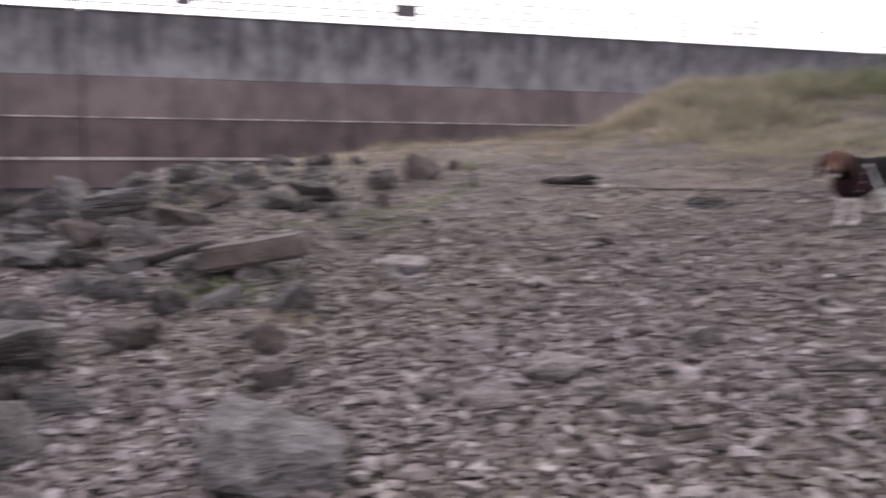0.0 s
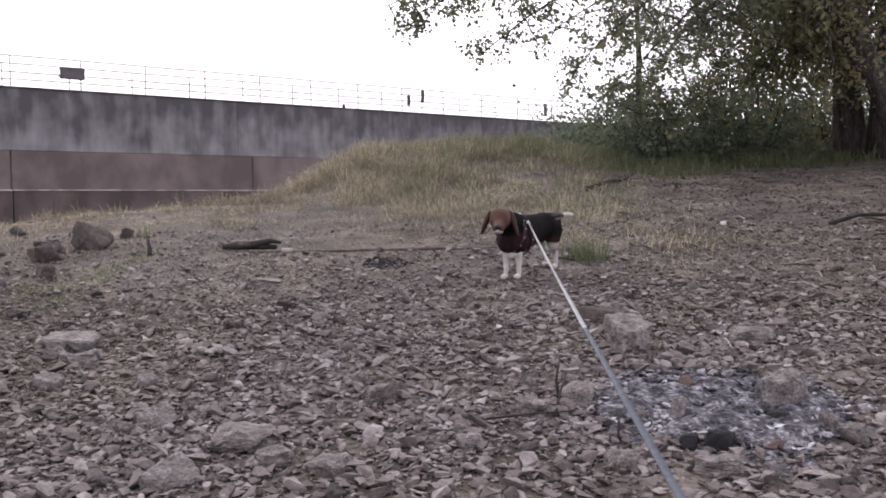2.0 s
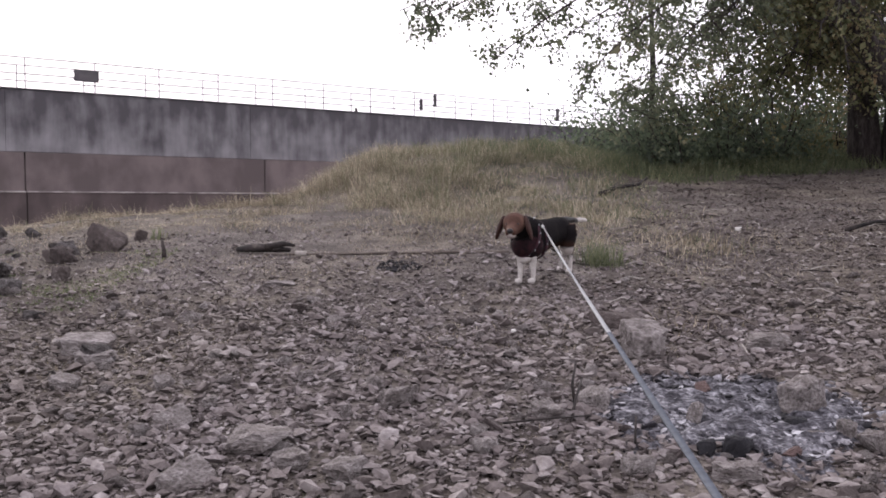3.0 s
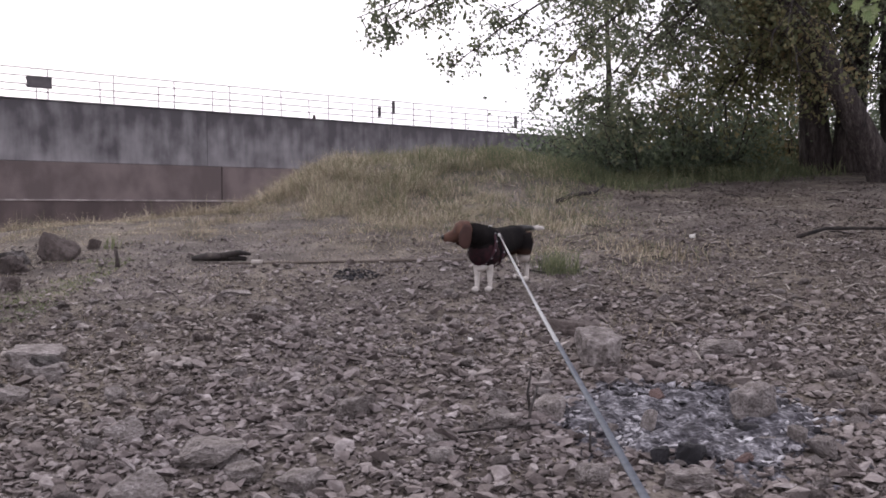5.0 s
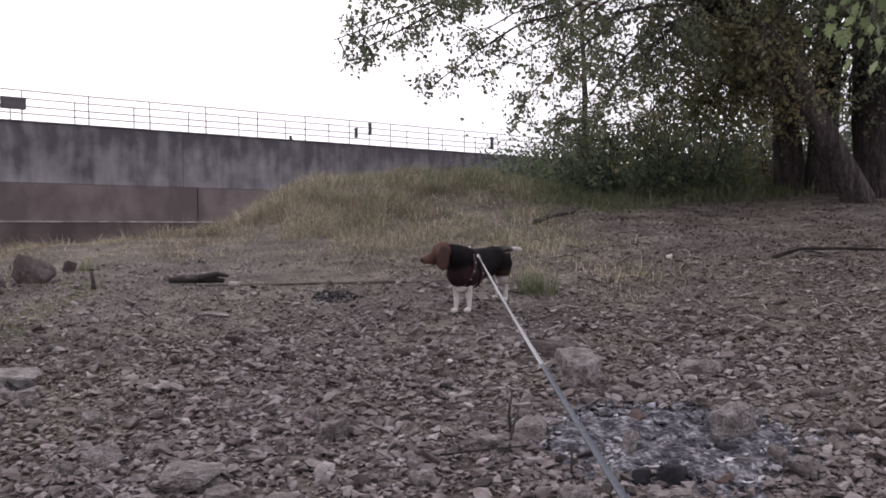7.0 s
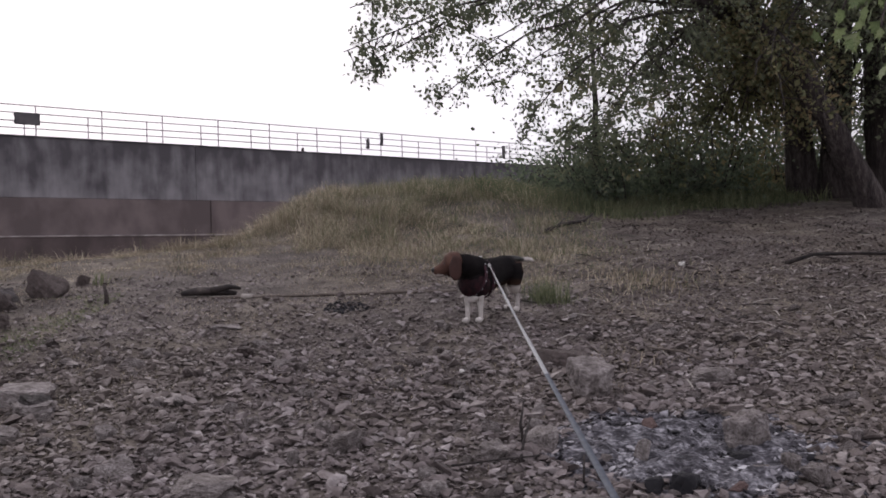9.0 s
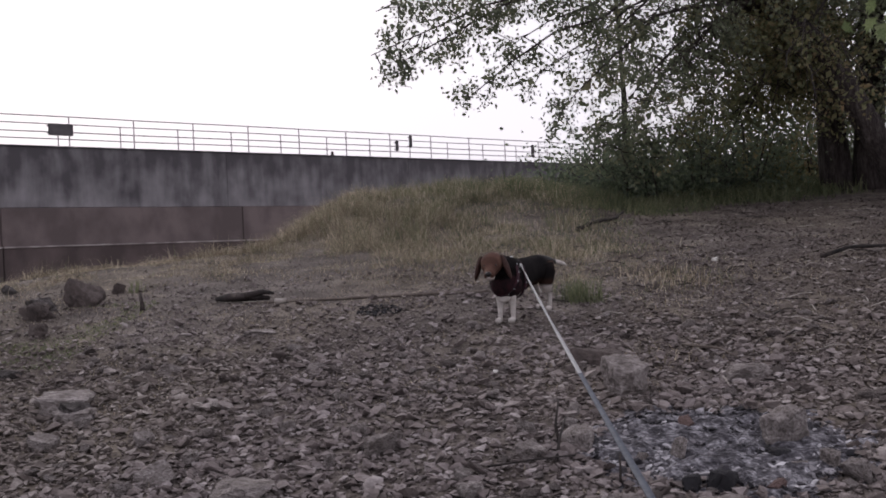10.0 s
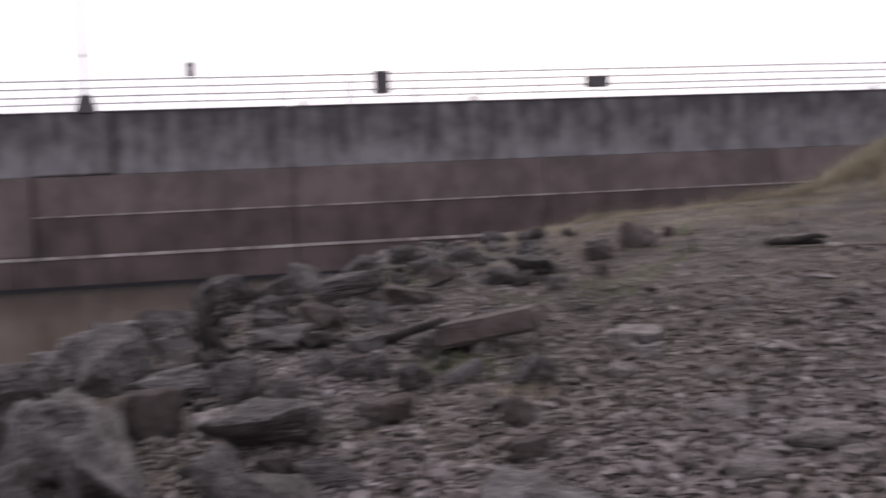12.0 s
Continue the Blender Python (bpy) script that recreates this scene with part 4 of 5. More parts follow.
def blades(name, x, y, tall, width, material, seed, lean=0.5):
    """Bent grass blades rooted at the places given, in one mesh."""
    rng = np.random.RandomState(seed)
    n, z = len(x), height(x, y) - 0.02
    a, b = rng.uniform(0, 2 * math.pi, n), rng.uniform(0, 2 * math.pi, n)
    out = np.minimum(np.abs(rng.normal(0, lean, n)), 1.5) * tall
    sx, sy = np.cos(a) * width / 2, np.sin(a) * width / 2
    dx, dy = np.cos(b) * out, np.sin(b) * out
    P = np.stack([np.c_[x - sx, y - sy, z], np.c_[x + sx, y + sy, z],
                  np.c_[x - sx * 0.8 + dx * 0.35, y - sy * 0.8 + dy * 0.35, z + tall * 0.6], np.c_[x + sx * 0.8 + dx * 0.35, y + sy * 0.8 + dy * 0.35, z + tall * 0.6],
                  np.c_[x + dx, y + dy, z + tall * (1 - 0.25 * np.minimum(out / tall, 1))]], 1)
    i = np.arange(n)[:, None] * 5
    F = np.concatenate([i + np.array([[0, 1, 3]]), i + np.array([[0, 3, 2]]), i + np.array([[2, 3, 4]])])
    return new(name, mesh_from(name, P.reshape(-1, 3), F, material))


def build_grass():
    x, y, u, rng = field(600000, 51, -6.2, 7.5, 6.0, 19.0)
    d = crest_distance(x, y)
    depth = np.minimum(y - np.interp(x, [-6, -2.2, -1.0, -0.2, 0.5, 0.9, 1.5, 2.3], [8.4, 9.1, 8.9, 8.3, 7.6, 7.0, 6.4, 6.9]), (right_edge(y) - x) * 1.4) + 0.9 * vnoise(x, y, 0.7, 11) + 0.4 * vnoise(x, y, 0.25, 19)
    keep = (d > -0.9) & (depth > 0) & (u < np.clip(depth / np.where(x < -2, 0.6, 2.3), 0.06, 1) * np.interp(y, [8, 11, 15, 19], [0.6, 1, 0.9, 0.35]) * np.clip(0.85 + 1.3 * vnoise(x, y, 0.5, 13), 0.35, 1))
    x, y, depth, d = x[keep], y[keep], depth[keep], d[keep]
    tall = np.interp(depth, [0, 1, 2.5, 5], [0.04, 0.065, 0.09, 0.125]) * np.exp(rng.normal(0, 0.4, len(x))) * np.where(y > 11.3, np.interp(d, [-0.3, 0.25, 0.75], [0.35, 0.75, 1.15]), np.interp(x, [-3.2, -2.0], [0.65, 0.9])) * np.clip(0.9 + 1.1 * vnoise(x, y, 0.8, 12) + 1.8 * vnoise(x, y, 0.28, 27), 0.3, 2.0)
    tall = np.minimum(tall * np.interp(y, [10.5, 12.5], [0.95, 1.3]), 0.3)
    green = rng.uniform(0, 1, len(x)) < np.interp(x + 0.4 * (y - 12) + 1.5 * vnoise(x, y, 1.5, 14), [-2.2, -0.6, 1.4, 3.5], [0.05, 0.2, 0.52, 0.9])
    tagged(blades("dry_grass", x[~green], y[~green], tall[~green], 0.0048, GRASS, 52, 1.7), "tall straw-coloured dry grass on the bank", "grass", kind="stuff")
    tagged(blades("green_grass", x[green], y[green], tall[green] * 1.05, 0.0055, GREEN_GRASS, 53, 1.5), "green grass mixed into the dry grass", "grass", kind="stuff")
    # short sparse growth over the gravel, with moss-green patches near the boulders
    x, y, u, rng = field(60000, 54, -5.5, 4.0, 3.0, 10.0)
    patch = vnoise(x, y, 0.8, 15) + 0.5 * vnoise(x, y, 0.25, 16)
    k = (patch > np.interp(y, [3, 5, 7, 8.5], [0.4, 0.24, 0.1, 0.02]) - np.where((x > 0.8) & (x < 2.6) & (y > 6.3), 0.12, 0)) & (crest_distance(x, y) > -0.5) & (np.hypot(x - 1.1, y - 3.9) > 0.7)
    tagged(blades("sparse_grass", x[k], y[k], rng.uniform(0.015, 0.055, k.sum()), 0.0045, GRASS, 55, 1.6), "sparse short dry grass between the stones", "grass", kind="stuff")
    x, y, u, rng = field(34000, 56, -5.6, -2.4, 5.0, 8.4)
    k = vnoise(x, y, 0.6, 17) + 0.4 * vnoise(x, y, 0.2, 18) > 0.1 - 0.25 * np.exp(-((x + 3.6) ** 2 + (y - 6.4) ** 2) / 0.6)
    tagged(blades("low_weeds", x[k], y[k], rng.uniform(0.012, 0.05, k.sum()), 0.012, GREEN_GRASS, 57, 1.2), "low green weeds among the stones", "weeds", kind="stuff")


build_grass()


def tuft(name, label, x, y, spread, tall, n, material, seed, width=0.006, lean=0.5):
    rng = np.random.RandomState(seed)
    ob = blades(name, x + rng.normal(0, spread, n), y + rng.normal(0, spread, n), tall * rng.uniform(0.4, 1.1, n), width, material, seed, lean)
    return tagged(ob, label, "grass tuft", kind="stuff")


def build_weeds():
    """Tall green weeds along the foot of the shrubs, thinning out towards the bare slope."""
    x, y, u, rng = field(15000, 58, 0.9, 6.2, 12.7, 15.4)
    edge = y - np.interp(x, [0.9, 2.0, 3.0, 4.5, 6.2], [13.6, 13.1, 13.0, 13.5, 14.2]) + 0.7 * vnoise(x, y, 0.6, 28)
    k = (edge > 0) & (u < np.clip(0.3 + edge, 0, 1) * np.clip(0.7 + 1.5 * vnoise(x, y, 0.45, 29), 0.1, 1))
    tall = 0.05 + 0.24 * rng.uniform(0, 1, k.sum()) ** 1.6 * np.clip(1 + 1.2 * vnoise(x[k], y[k], 0.5, 30), 0.4, 1.6)
    tagged(blades("tall_weeds", x[k], y[k], tall, 0.014, GREEN_GRASS, 59, 1.2), "tall green weeds at the foot of the shrubs", "weeds", kind="stuff")


build_weeds()
tuft("grass_tuft", "bright green grass tuft behind the dog", 0.98, 7.2, 0.08, 0.24, 220, GREEN_GRASS, 61, 0.006, 0.7)
tuft("weed", "small yellow-green weed beside a dark rock", -2.8, 9.05, 0.04, 0.16, 26, GREEN_GRASS, 62, 0.01)
tuft("grass_tuft", "dry straw tuft on the bare slope", 1.75, 8.1, 0.16, 0.15, 120, GRASS, 63)
tuft("grass_tuft", "dry straw tuft on the gravel", 1.2, 5.35, 0.13, 0.08, 140, GRASS, 64, 0.005, 1.2)
tuft("grass_tuft", "small green tuft between the rocks", -0.53, 3.2, 0.03, 0.04, 60, GREEN_GRASS, 65, 0.006)
tuft("grass_tuft", "grey-green weeds below the concrete block", -2.75, 4.45, 0.14, 0.14, 160, GREEN_GRASS, 66, 0.01, 0.8)
tuft("grass_tuft", "dry brown tuft among the rocks", -2.15, 4.05, 0.09, 0.1, 160, GRASS, 67, 0.008, 1.0)
tuft("grass_tuft", "dry straw tuft on the bare slope", 1.95, 7.7, 0.2, 0.12, 150, GRASS, 68)

# ---- trees and shrubs ----


def sight(az, el, r):
    """A place by its bearing, its rise and its distance from the spot where one stands."""
    return Vector((r * math.sin(radians(az)), r * math.cos(radians(az)), 1.3 + r * math.tan(radians(el))))


def leaf_mesh(name, pts, size, material, seed, droop=0.6):
    """Folded leaves with pointed tips at the places given, in one mesh."""
    rng = np.random.RandomState(seed)
    pts = np.asarray(pts)
    n = len(pts)
    ax = rng.normal(size=(n, 3))
    ax[:, 2] -= droop
    ax /= np.linalg.norm(ax, axis=1, keepdims=True)
    side = np.cross(ax, rng.normal(size=(n, 3)))
    side /= np.linalg.norm(side, axis=1, keepdims=True)
    up = np.cross(side, ax)
    L = (size * np.exp(rng.normal(0, 0.28, n)))[:, None]
    a, c = pts, pts + ax * L
    m = pts + ax * L * 0.45
    P = np.stack([a, m + side * L * 0.36 + up * L * 0.1, c, m - side * L * 0.36 + up * L * 0.1], 1)
    i = np.arange(n)[:, None] * 4
    F = np.concatenate([i + np.array([[0, 1, 2]]), i + np.array([[0, 2, 3]])])
    return mesh_from(name, P.reshape(-1, 3), F, material)


def spray(limb, rng, twigs, per, reach, drop, inner=0.25, spread=0.07):
    """Leaf places and twig lines along a limb."""
    places, lines = [], []
    for _ in range(twigs):
        k = rng.uniform(inner, 1.0) * (len(limb) - 1)
        i = min(int(k), len(limb) - 2)
        p = limb[i].lerp(limb[i + 1], k - i)
        a, l = rng.uniform(0, 2 * math.pi), reach * rng.uniform(0.35, 1.0)
        end = p + Vector((math.cos(a) * l, math.sin(a) * l, -drop * rng.uniform(-0.35, 1.0)))
        mid = p.lerp(end, 0.55) + Vector((0, 0, 0.08 * l))
        lines.append((p, mid, end))
        for _ in range(per):
            s = rng.uniform(0.15, 1.05) ** 0.7
            q = p.lerp(mid, s * 2) if s < 0.5 else mid.lerp(end, s * 2 - 1)
            places.append(q + Vector(rng.normal(0, spread * 0.8, 3)))
    return places, lines


def bend(a, b, sag, n=5):
    """A line from a to b that rises by sag on its way and wavers like a grown limb."""
    out = []
    for k in range(n):
        f = k / (n - 1)
        p = a.lerp(b, f) + Vector((0, 0, sag * math.sin(math.pi * f)))
        out.append(p + noise.noise_vector(p * 0.9) * 0.13 * (b - a).length ** 0.5 * math.sin(math.pi * f))
    return out


def tree(label, trunks, limbs, seed, leaf_mat, leaf_size=0.045):
    """trunks: lists of (x, y, z, radius); limbs: (start, end, sag, radius, twigs, leaves a twig, reach, drop)."""
    rng, r = np.random.RandomState(seed), random.Random(seed)
    t = thing("tree", label, "tree")
    for stem in trunks:
        bm = bmesh.new()
        pts = []
        for (ax, ay, az, ar), (bx, by, bz, br) in zip(stem, stem[1:]):
            for k in range(4):
                f = k / 4
                pts.append((ax + (bx - ax) * f, ay + (by - ay) * f, az + (bz - az) * f, ar + (br - ar) * f))
        pts.append(stem[-1])
        tube(bm, [p[:3] for p in pts], [p[3] for p in pts], 18, 1.0, 0.07, r)
        part("trunk", bm, BARK, t, smooth=True)
    places, twig_bm = [], bmesh.new()
    for a, b, sag, rad, twigs, per, reach, drop in limbs:
        line = bend(Vector(a), Vector(b), sag, 9)
        bm = bmesh.new()
        tube(bm, line, [rad * (1 - 0.85 * k / 8) for k in range(9)], 8, 1, 0.1, r)
        part("limb", bm, BARK, t, smooth=True)
        p, lines = spray(line, rng, twigs, per, reach, drop, 0.62 if sag > 0.45 else 0.3)
        places += p
        for l in lines:
            tube(twig_bm, l, [0.008, 0.005, 0.002], 4)
    tagged(part("twig_work", twig_bm, BARK, t), kind="stuff")
    crown = new("crown", leaf_mesh("crown", places, leaf_size, leaf_mat, seed))
    crown.parent = t
    tagged(crown, kind="stuff")
    return t


def build_trees():
    g = gz(6.15, 13.15)
    fork = (4.45, 13.1, 4.35)
    a_trunk = [(6.32, 13.2, g - 0.3, 0.27), (6.15, 13.15, g + 0.15, 0.205), (5.66, 13.05, g + 1.0, 0.17), (5.14, 12.95, 3.55, 0.165), (*fork, 0.17), (4.3, 13.2, 5.5, 0.15), (3.7, 13.3, 7.5, 0.1)]
    a_limbs = []
    for az, el, r, twigs, reach, drop, sag in ((-3.6, 11.2, 10.5, 26, 0.36, 0.5, 0.5), (-2.2, 10.6, 10.6, 22, 0.3, 0.4, 0.6), (-3.2, 13.6, 10.6, 26, 0.5, 0.5, 0.6), (1.8, 8.5, 11.0, 24, 0.28, 0.32, 0.6), (-0.5, 14.2, 11, 22, 0.6, 0.5, 0.6), (4.5, 11.4, 11.5, 25, 0.6, 0.5, 0.5), (6.6, 6.9, 11.5, 30, 0.42, 0.5, 0.5), (6.0, 9.8, 11.8, 18, 0.55, 0.5, 0.4),
                                              (8.5, 10.5, 12, 30, 0.8, 0.8, 0.4), (10.5, 7.5, 12.5, 30, 0.7, 0.8, 0.3), (12, 12, 12, 22, 0.9, 0.9, 0.4), (3, 16.5, 11.5, 40, 0.9, 0.6, 0.6), (9, 16, 12, 26, 1.0, 0.7, 0.4), (14, 10, 12.8, 26, 0.8, 0.9, 0.2), (-6, 17, 10.5, 34, 0.8, 0.6, 0.6), (15, 18, 12, 36, 1.1, 0.8, 0.4), (12, 8, 13.5, 26, 0.8, 0.8, 0.2), (6, 14, 12, 20, 0.8, 0.7, 0.4), (17, 14, 12.3, 26, 0.9, 0.8, 0.2), (9, 22, 12, 40, 1.2, 0.8, 0.4), (0, 22, 11, 40, 1.2, 0.8, 0.4)):
        a_limbs.append((fork if el < 14 else (4.3, 13.2, 5.5), sight(az, el, r), sag, 0.035, int(twigs * 0.85), 54, reach, drop))
    tree("leaning tree with dull green leaves overhanging the bank", [a_trunk, [(*fork, 0.14), (5.2, 13.4, 5.6, 0.11), (5.9, 13.8, 7.8, 0.07)]], a_limbs, 72, LEAF)
    gb = gz(7.0, 13.95)
    b_top = (6.9, 14.0, 5.0)
    b_limbs = []
    # The limbs at rise 30 stay out of view, added to shade the slope.
    for az, el, r, twigs in ((21, 11.5, 13.4, 22), (25, 14, 12.8, 26), (24, 16.5, 13, 30), (27.2, 8, 14.8, 26), (21, 11, 15.4, 24), (26, 13.5, 13.5, 26), (29, 9, 13.6, 30), (19, 15, 13.5, 30), (24, 18, 12.5, 36), (30, 15, 13, 36), (18, 21, 13, 36), (24.5, 9.5, 15.6, 24), (28, 10.5, 13.4, 30), (22.5, 13.5, 13.2, 22), (26, 6.5, 15.6, 26), (24.8, 7, 14.6, 22), (25.4, 10, 14.4, 24), (22.8, 7.5, 14.9, 22), (23.5, 5.0, 15.6, 18), (27, 24, 12.5, 40), (33, 20, 13, 36), (24, 30, 11, 36), (34, 30, 11, 36), (40, 18, 12.5, 40), (22, 8.5, 15.5, 22), (28, 6, 15.5, 26), (33, 8, 15, 30)):
        b_limbs.append((b_top, sight(az, el, r), 0.3, 0.06, int(twigs * 1.2), 24, 1.0, 0.8))
    tree("thick dark-barked tree with a heavy green crown", [[(7.05, 13.95, gb - 0.4, 0.56), (6.98, 13.95, gb + 0.25, 0.43), (6.85, 13.9, 5.2, 0.34), (6.5, 14.2, 9, 0.2)]], b_limbs, 73, LEAF, 0.058)
    gc = gz(6.0, 15.0)
    c_top = (5.6, 14.9, 4.0)
    c_limbs = []
    for az, el, r, twigs in ((14.5, 8, 14, 28), (16.5, 12, 13, 28), (18, 8, 14, 26), (19, 9.5, 14.2, 18), (15.5, 15.5, 13, 30), (18.5, 13, 13.4, 26), (16.5, 5.8, 14.6, 20), (19.8, 7.5, 16.2, 14), (20.5, 11, 16, 18), (20, 9.5, 13.7, 16), (19, 8, 13.8, 16), (19, 13.5, 13.2, 26), (17, 6, 14.6, 22), (22, 13, 14.4, 22), (21.8, 7.5, 16.4, 20), (22, 8.8, 14.8, 18), (21, 6, 15, 14), (17.5, 10, 13.8, 18), (14, 11, 12.8, 20), (12.5, 8.5, 13.2, 16), (13.5, 6, 14.4, 20), (19.5, 9, 12.2, 16), (21, 7.2, 12.3, 12), (20.5, 11, 12, 16), (22.5, 9.6, 12.2, 14)):
        c_limbs.append((c_top, sight(az, el, r), 0.3, 0.04, int(twigs * 1.15), 33, 0.8, 0.9))
    tree("twin-stemmed tree with yellowing brown leaves", [[(6.05, 15.0, gc - 0.3, 0.3), (6.0, 15.0, gc + 0.3, 0.24), (5.85, 14.9, 4.0, 0.13), (5.4, 14.8, 7, 0.08)], [(6.45, 14.75, gc - 0.3, 0.28), (6.4, 14.75, gc + 0.3, 0.22), (6.5, 14.7, 4.2, 0.18), (6.6, 14.8, 7, 0.1)]], c_limbs, 74, LEAF_BROWN, 0.056)
    gd, base = gz(2.8, 14.9), Vector((2.8, 14.9, 0))
    d_limbs = []
    for az, el, r, twigs, start in ((8.2, 4.4, 14.2, 16, 2.9), (9.2, 6.6, 14.0, 16, 3.0), (10.6, 4.6, 13.8, 18, 2.7), (11.8, 6.4, 14.0, 20, 3.0), (12.8, 4.4, 14.4, 18, 2.7), (10.0, 9.2, 14.2, 14, 3.6), (11.6, 9.4, 14.6, 16, 3.8), (13.6, 7.6, 14.4, 18, 3.2), (14.8, 5.2, 14.6, 18, 2.9), (9.0, 11.4, 14.0, 14, 4.2), (12.4, 12.0, 14.4, 16, 4.4), (16.0, 4.0, 15.0, 18, 2.7)):
        d_limbs.append((base + Vector((0.02, 0, start)), sight(az, el, r), 0.12, 0.014, int(twigs * 0.55), 36, 0.38, 0.4))
    tree("slender young tree among the shrubs", [[(2.82, 14.9, gd - 0.2, 0.075), (2.8, 14.9, gd + 0.4, 0.055), (2.83, 14.88, 3.4, 0.042), (2.76, 14.9, 5.4, 0.02)]], d_limbs, 75, LEAF, 0.055)


build_trees()


def shrub(label, x, y, wide, tall, leaves, seed, material=BUSH_LEAF, size=0.058):
    rng, r = np.random.RandomState(seed), random.Random(seed)
    t = thing("shrub", label, "shrub", "shrubs below the trees")
    z, bm, places = gz(x, y), bmesh.new(), []
    for k in range(14):
        a, l = rng.uniform(0, 2 * math.pi), wide * rng.uniform(0.2, 0.9)
        top = Vector((x + math.cos(a) * l, y + math.sin(a) * l * 0.7, z + tall * rng.uniform(0.2, 1.3)))
        root = Vector((x + math.cos(a) * l * 0.25, y + math.sin(a) * l * 0.2, z - 0.05))
        line = bend(root, top, 0.1, 4)
        tube(bm, line, [0.015, 0.011, 0.008, 0.004], 5, 1, 0.1, r)
        for _ in range(leaves // 10):
            s = rng.uniform(0.15, 1.05)
            places.append(root.lerp(top, s) + Vector(rng.normal(0, 0.22, 3)) * (0.5 + s))
    tagged(part("stem_work", bm, BARK, t), kind="stuff")
    c = new("foliage", leaf_mesh("foliage", places, size, material, seed, 0.2))
    c.parent = t
    tagged(c, kind="stuff")


for k, (az, r, wide, tall, n, m) in enumerate(((8.6, 16.2, 0.7, 0.7, 1500, BUSH_LEAF), (10.5, 15.4, 1.0, 0.6, 2000, BUSH_LEAF), (12.6, 15.0, 1.0, 0.65, 2000, BUSH_LEAF), (11.2, 16.8, 1.1, 0.95, 1900, BUSH_LEAF), (14.8, 15.2, 1.0, 0.7, 2000, BUSH_LEAF), (17, 15.6, 0.9, 1.0, 2200, BUSH_LEAF), (15, 17.2, 1.0, 1.35, 2400, BUSH_LEAF), (18.6, 16.6, 0.7, 0.8, 1600, LEAF_BROWN), (20.6, 17.4, 0.5, 0.5, 700, LEAF_BROWN), (6.6, 15.6, 0.6, 0.4, 900, BUSH_LEAF), (20, 17.8, 1.0, 1.1, 2200, BUSH_LEAF), (24, 18.0, 1.0, 1.0, 2000, BUSH_LEAF), (28, 17.5, 1.0, 1.0, 2000, BUSH_LEAF), (17.2, 17.8, 1.0, 1.4, 1600, LEAF), (19.8, 18.4, 1.0, 1.5, 1600, LEAF), (22.4, 18.8, 1.1, 2.0, 1800, LEAF), (25.4, 19.2, 1.1, 2.6, 2600, LEAF), (29, 19.4, 1.2, 2.6, 2600, LEAF), (32, 17, 1.0, 1.0, 2000, BUSH_LEAF))):
    p = sight(az, 0, r)
    shrub("dark green leafy shrub at the foot of the trees" if m == BUSH_LEAF else "tall dull green bush behind the tree trunks" if m == LEAF else "brown-leaved low shrub at the foot of the trees", p.x, p.y, wide, tall, n, 80 + k, m)


def lobed_leaf_data():
    """A deeply lobed hanging leaf of unit length, cupped, with a midrib fold."""
    bm = bmesh.new()
    edge = [(0, 0), (0.16, 0.06), (0.42, -0.02), (0.3, 0.2), (0.52, 0.42), (0.24, 0.42), (0.3, 0.66), (0.13, 0.62), (0, 1.0)]
    cup = lambda x, y: 0.35 * x * x + 0.12 * y * y - 0.12 * abs(x)
    rib = [bm.verts.new((0, y, cup(0, y))) for x, y in edge]
    for s in (1, -1):
        rim = [bm.verts.new((s * x * (1 if s > 0 else 0.9), y, cup(x, y))) for x, y in edge[1:-1]]
        for k in range(len(rim) - 1):
            f = (rib[k + 1], rim[k], rim[k + 1], rib[k + 2])
            bm.faces.new(f if s > 0 else f[::-1])
        f = (rib[0], rim[0], rib[1])
        bm.faces.new(f if s > 0 else f[::-1])
        f = (rib[-2], rim[-1], rib[-1])
        bm.faces.new(f if s > 0 else f[::-1])
    me = bpy.data.meshes.new("leaf")
    bm.to_mesh(me)
    bm.free()
    me.materials.append(LEAF_NEAR)
    return me


def hanging_branch():
    t = thing("hanging_branch", "hanging branch with large light green lobed leaves", "branch")
    rng, r = np.random.RandomState(91), random.Random(91)
    leaf = lobed_leaf_data()
    lines = [bend(sight(29, 17, 6.0), sight(25.4, 8.6, 5.6), 0.08), bend(sight(28, 16, 5.9), sight(23.4, 10.9, 5.7), 0.08), bend(sight(30, 16, 6.0), sight(27.4, 9.3, 5.6), 0.08), bend(sight(28.5, 18, 6.0), sight(25.6, 12.0, 5.8), 0.08)]
    for line in lines:
        bm = bmesh.new()
        tube(bm, line, [0.014, 0.011, 0.008, 0.006, 0.003], 7, 1, 0.1, r)
        part("twig", bm, BARK, t, smooth=True)
        for k in range(30):
            s = rng.uniform(0.3, 1.0) * 3.98
            p = line[int(s)].lerp(line[int(s) + 1], s - int(s)) + Vector(rng.normal(0, 0.09, 3))
            ob = new("leaf", leaf)
            ob.parent = t
            ob.matrix_basis = pose(*p, rng.uniform(-110, -50), rng.uniform(-35, 35), rng.uniform(0, 360))
            ob.scale = [rng.uniform(0.06, 0.115)] * 3
    return t


hanging_branch()

# ---- the dog ----
DOG_AT = pose(0.538, 6.68, gz(0.538, 6.68) + 0.002, 0, 4.8, -124) @ Matrix.Scale(1.08, 4)


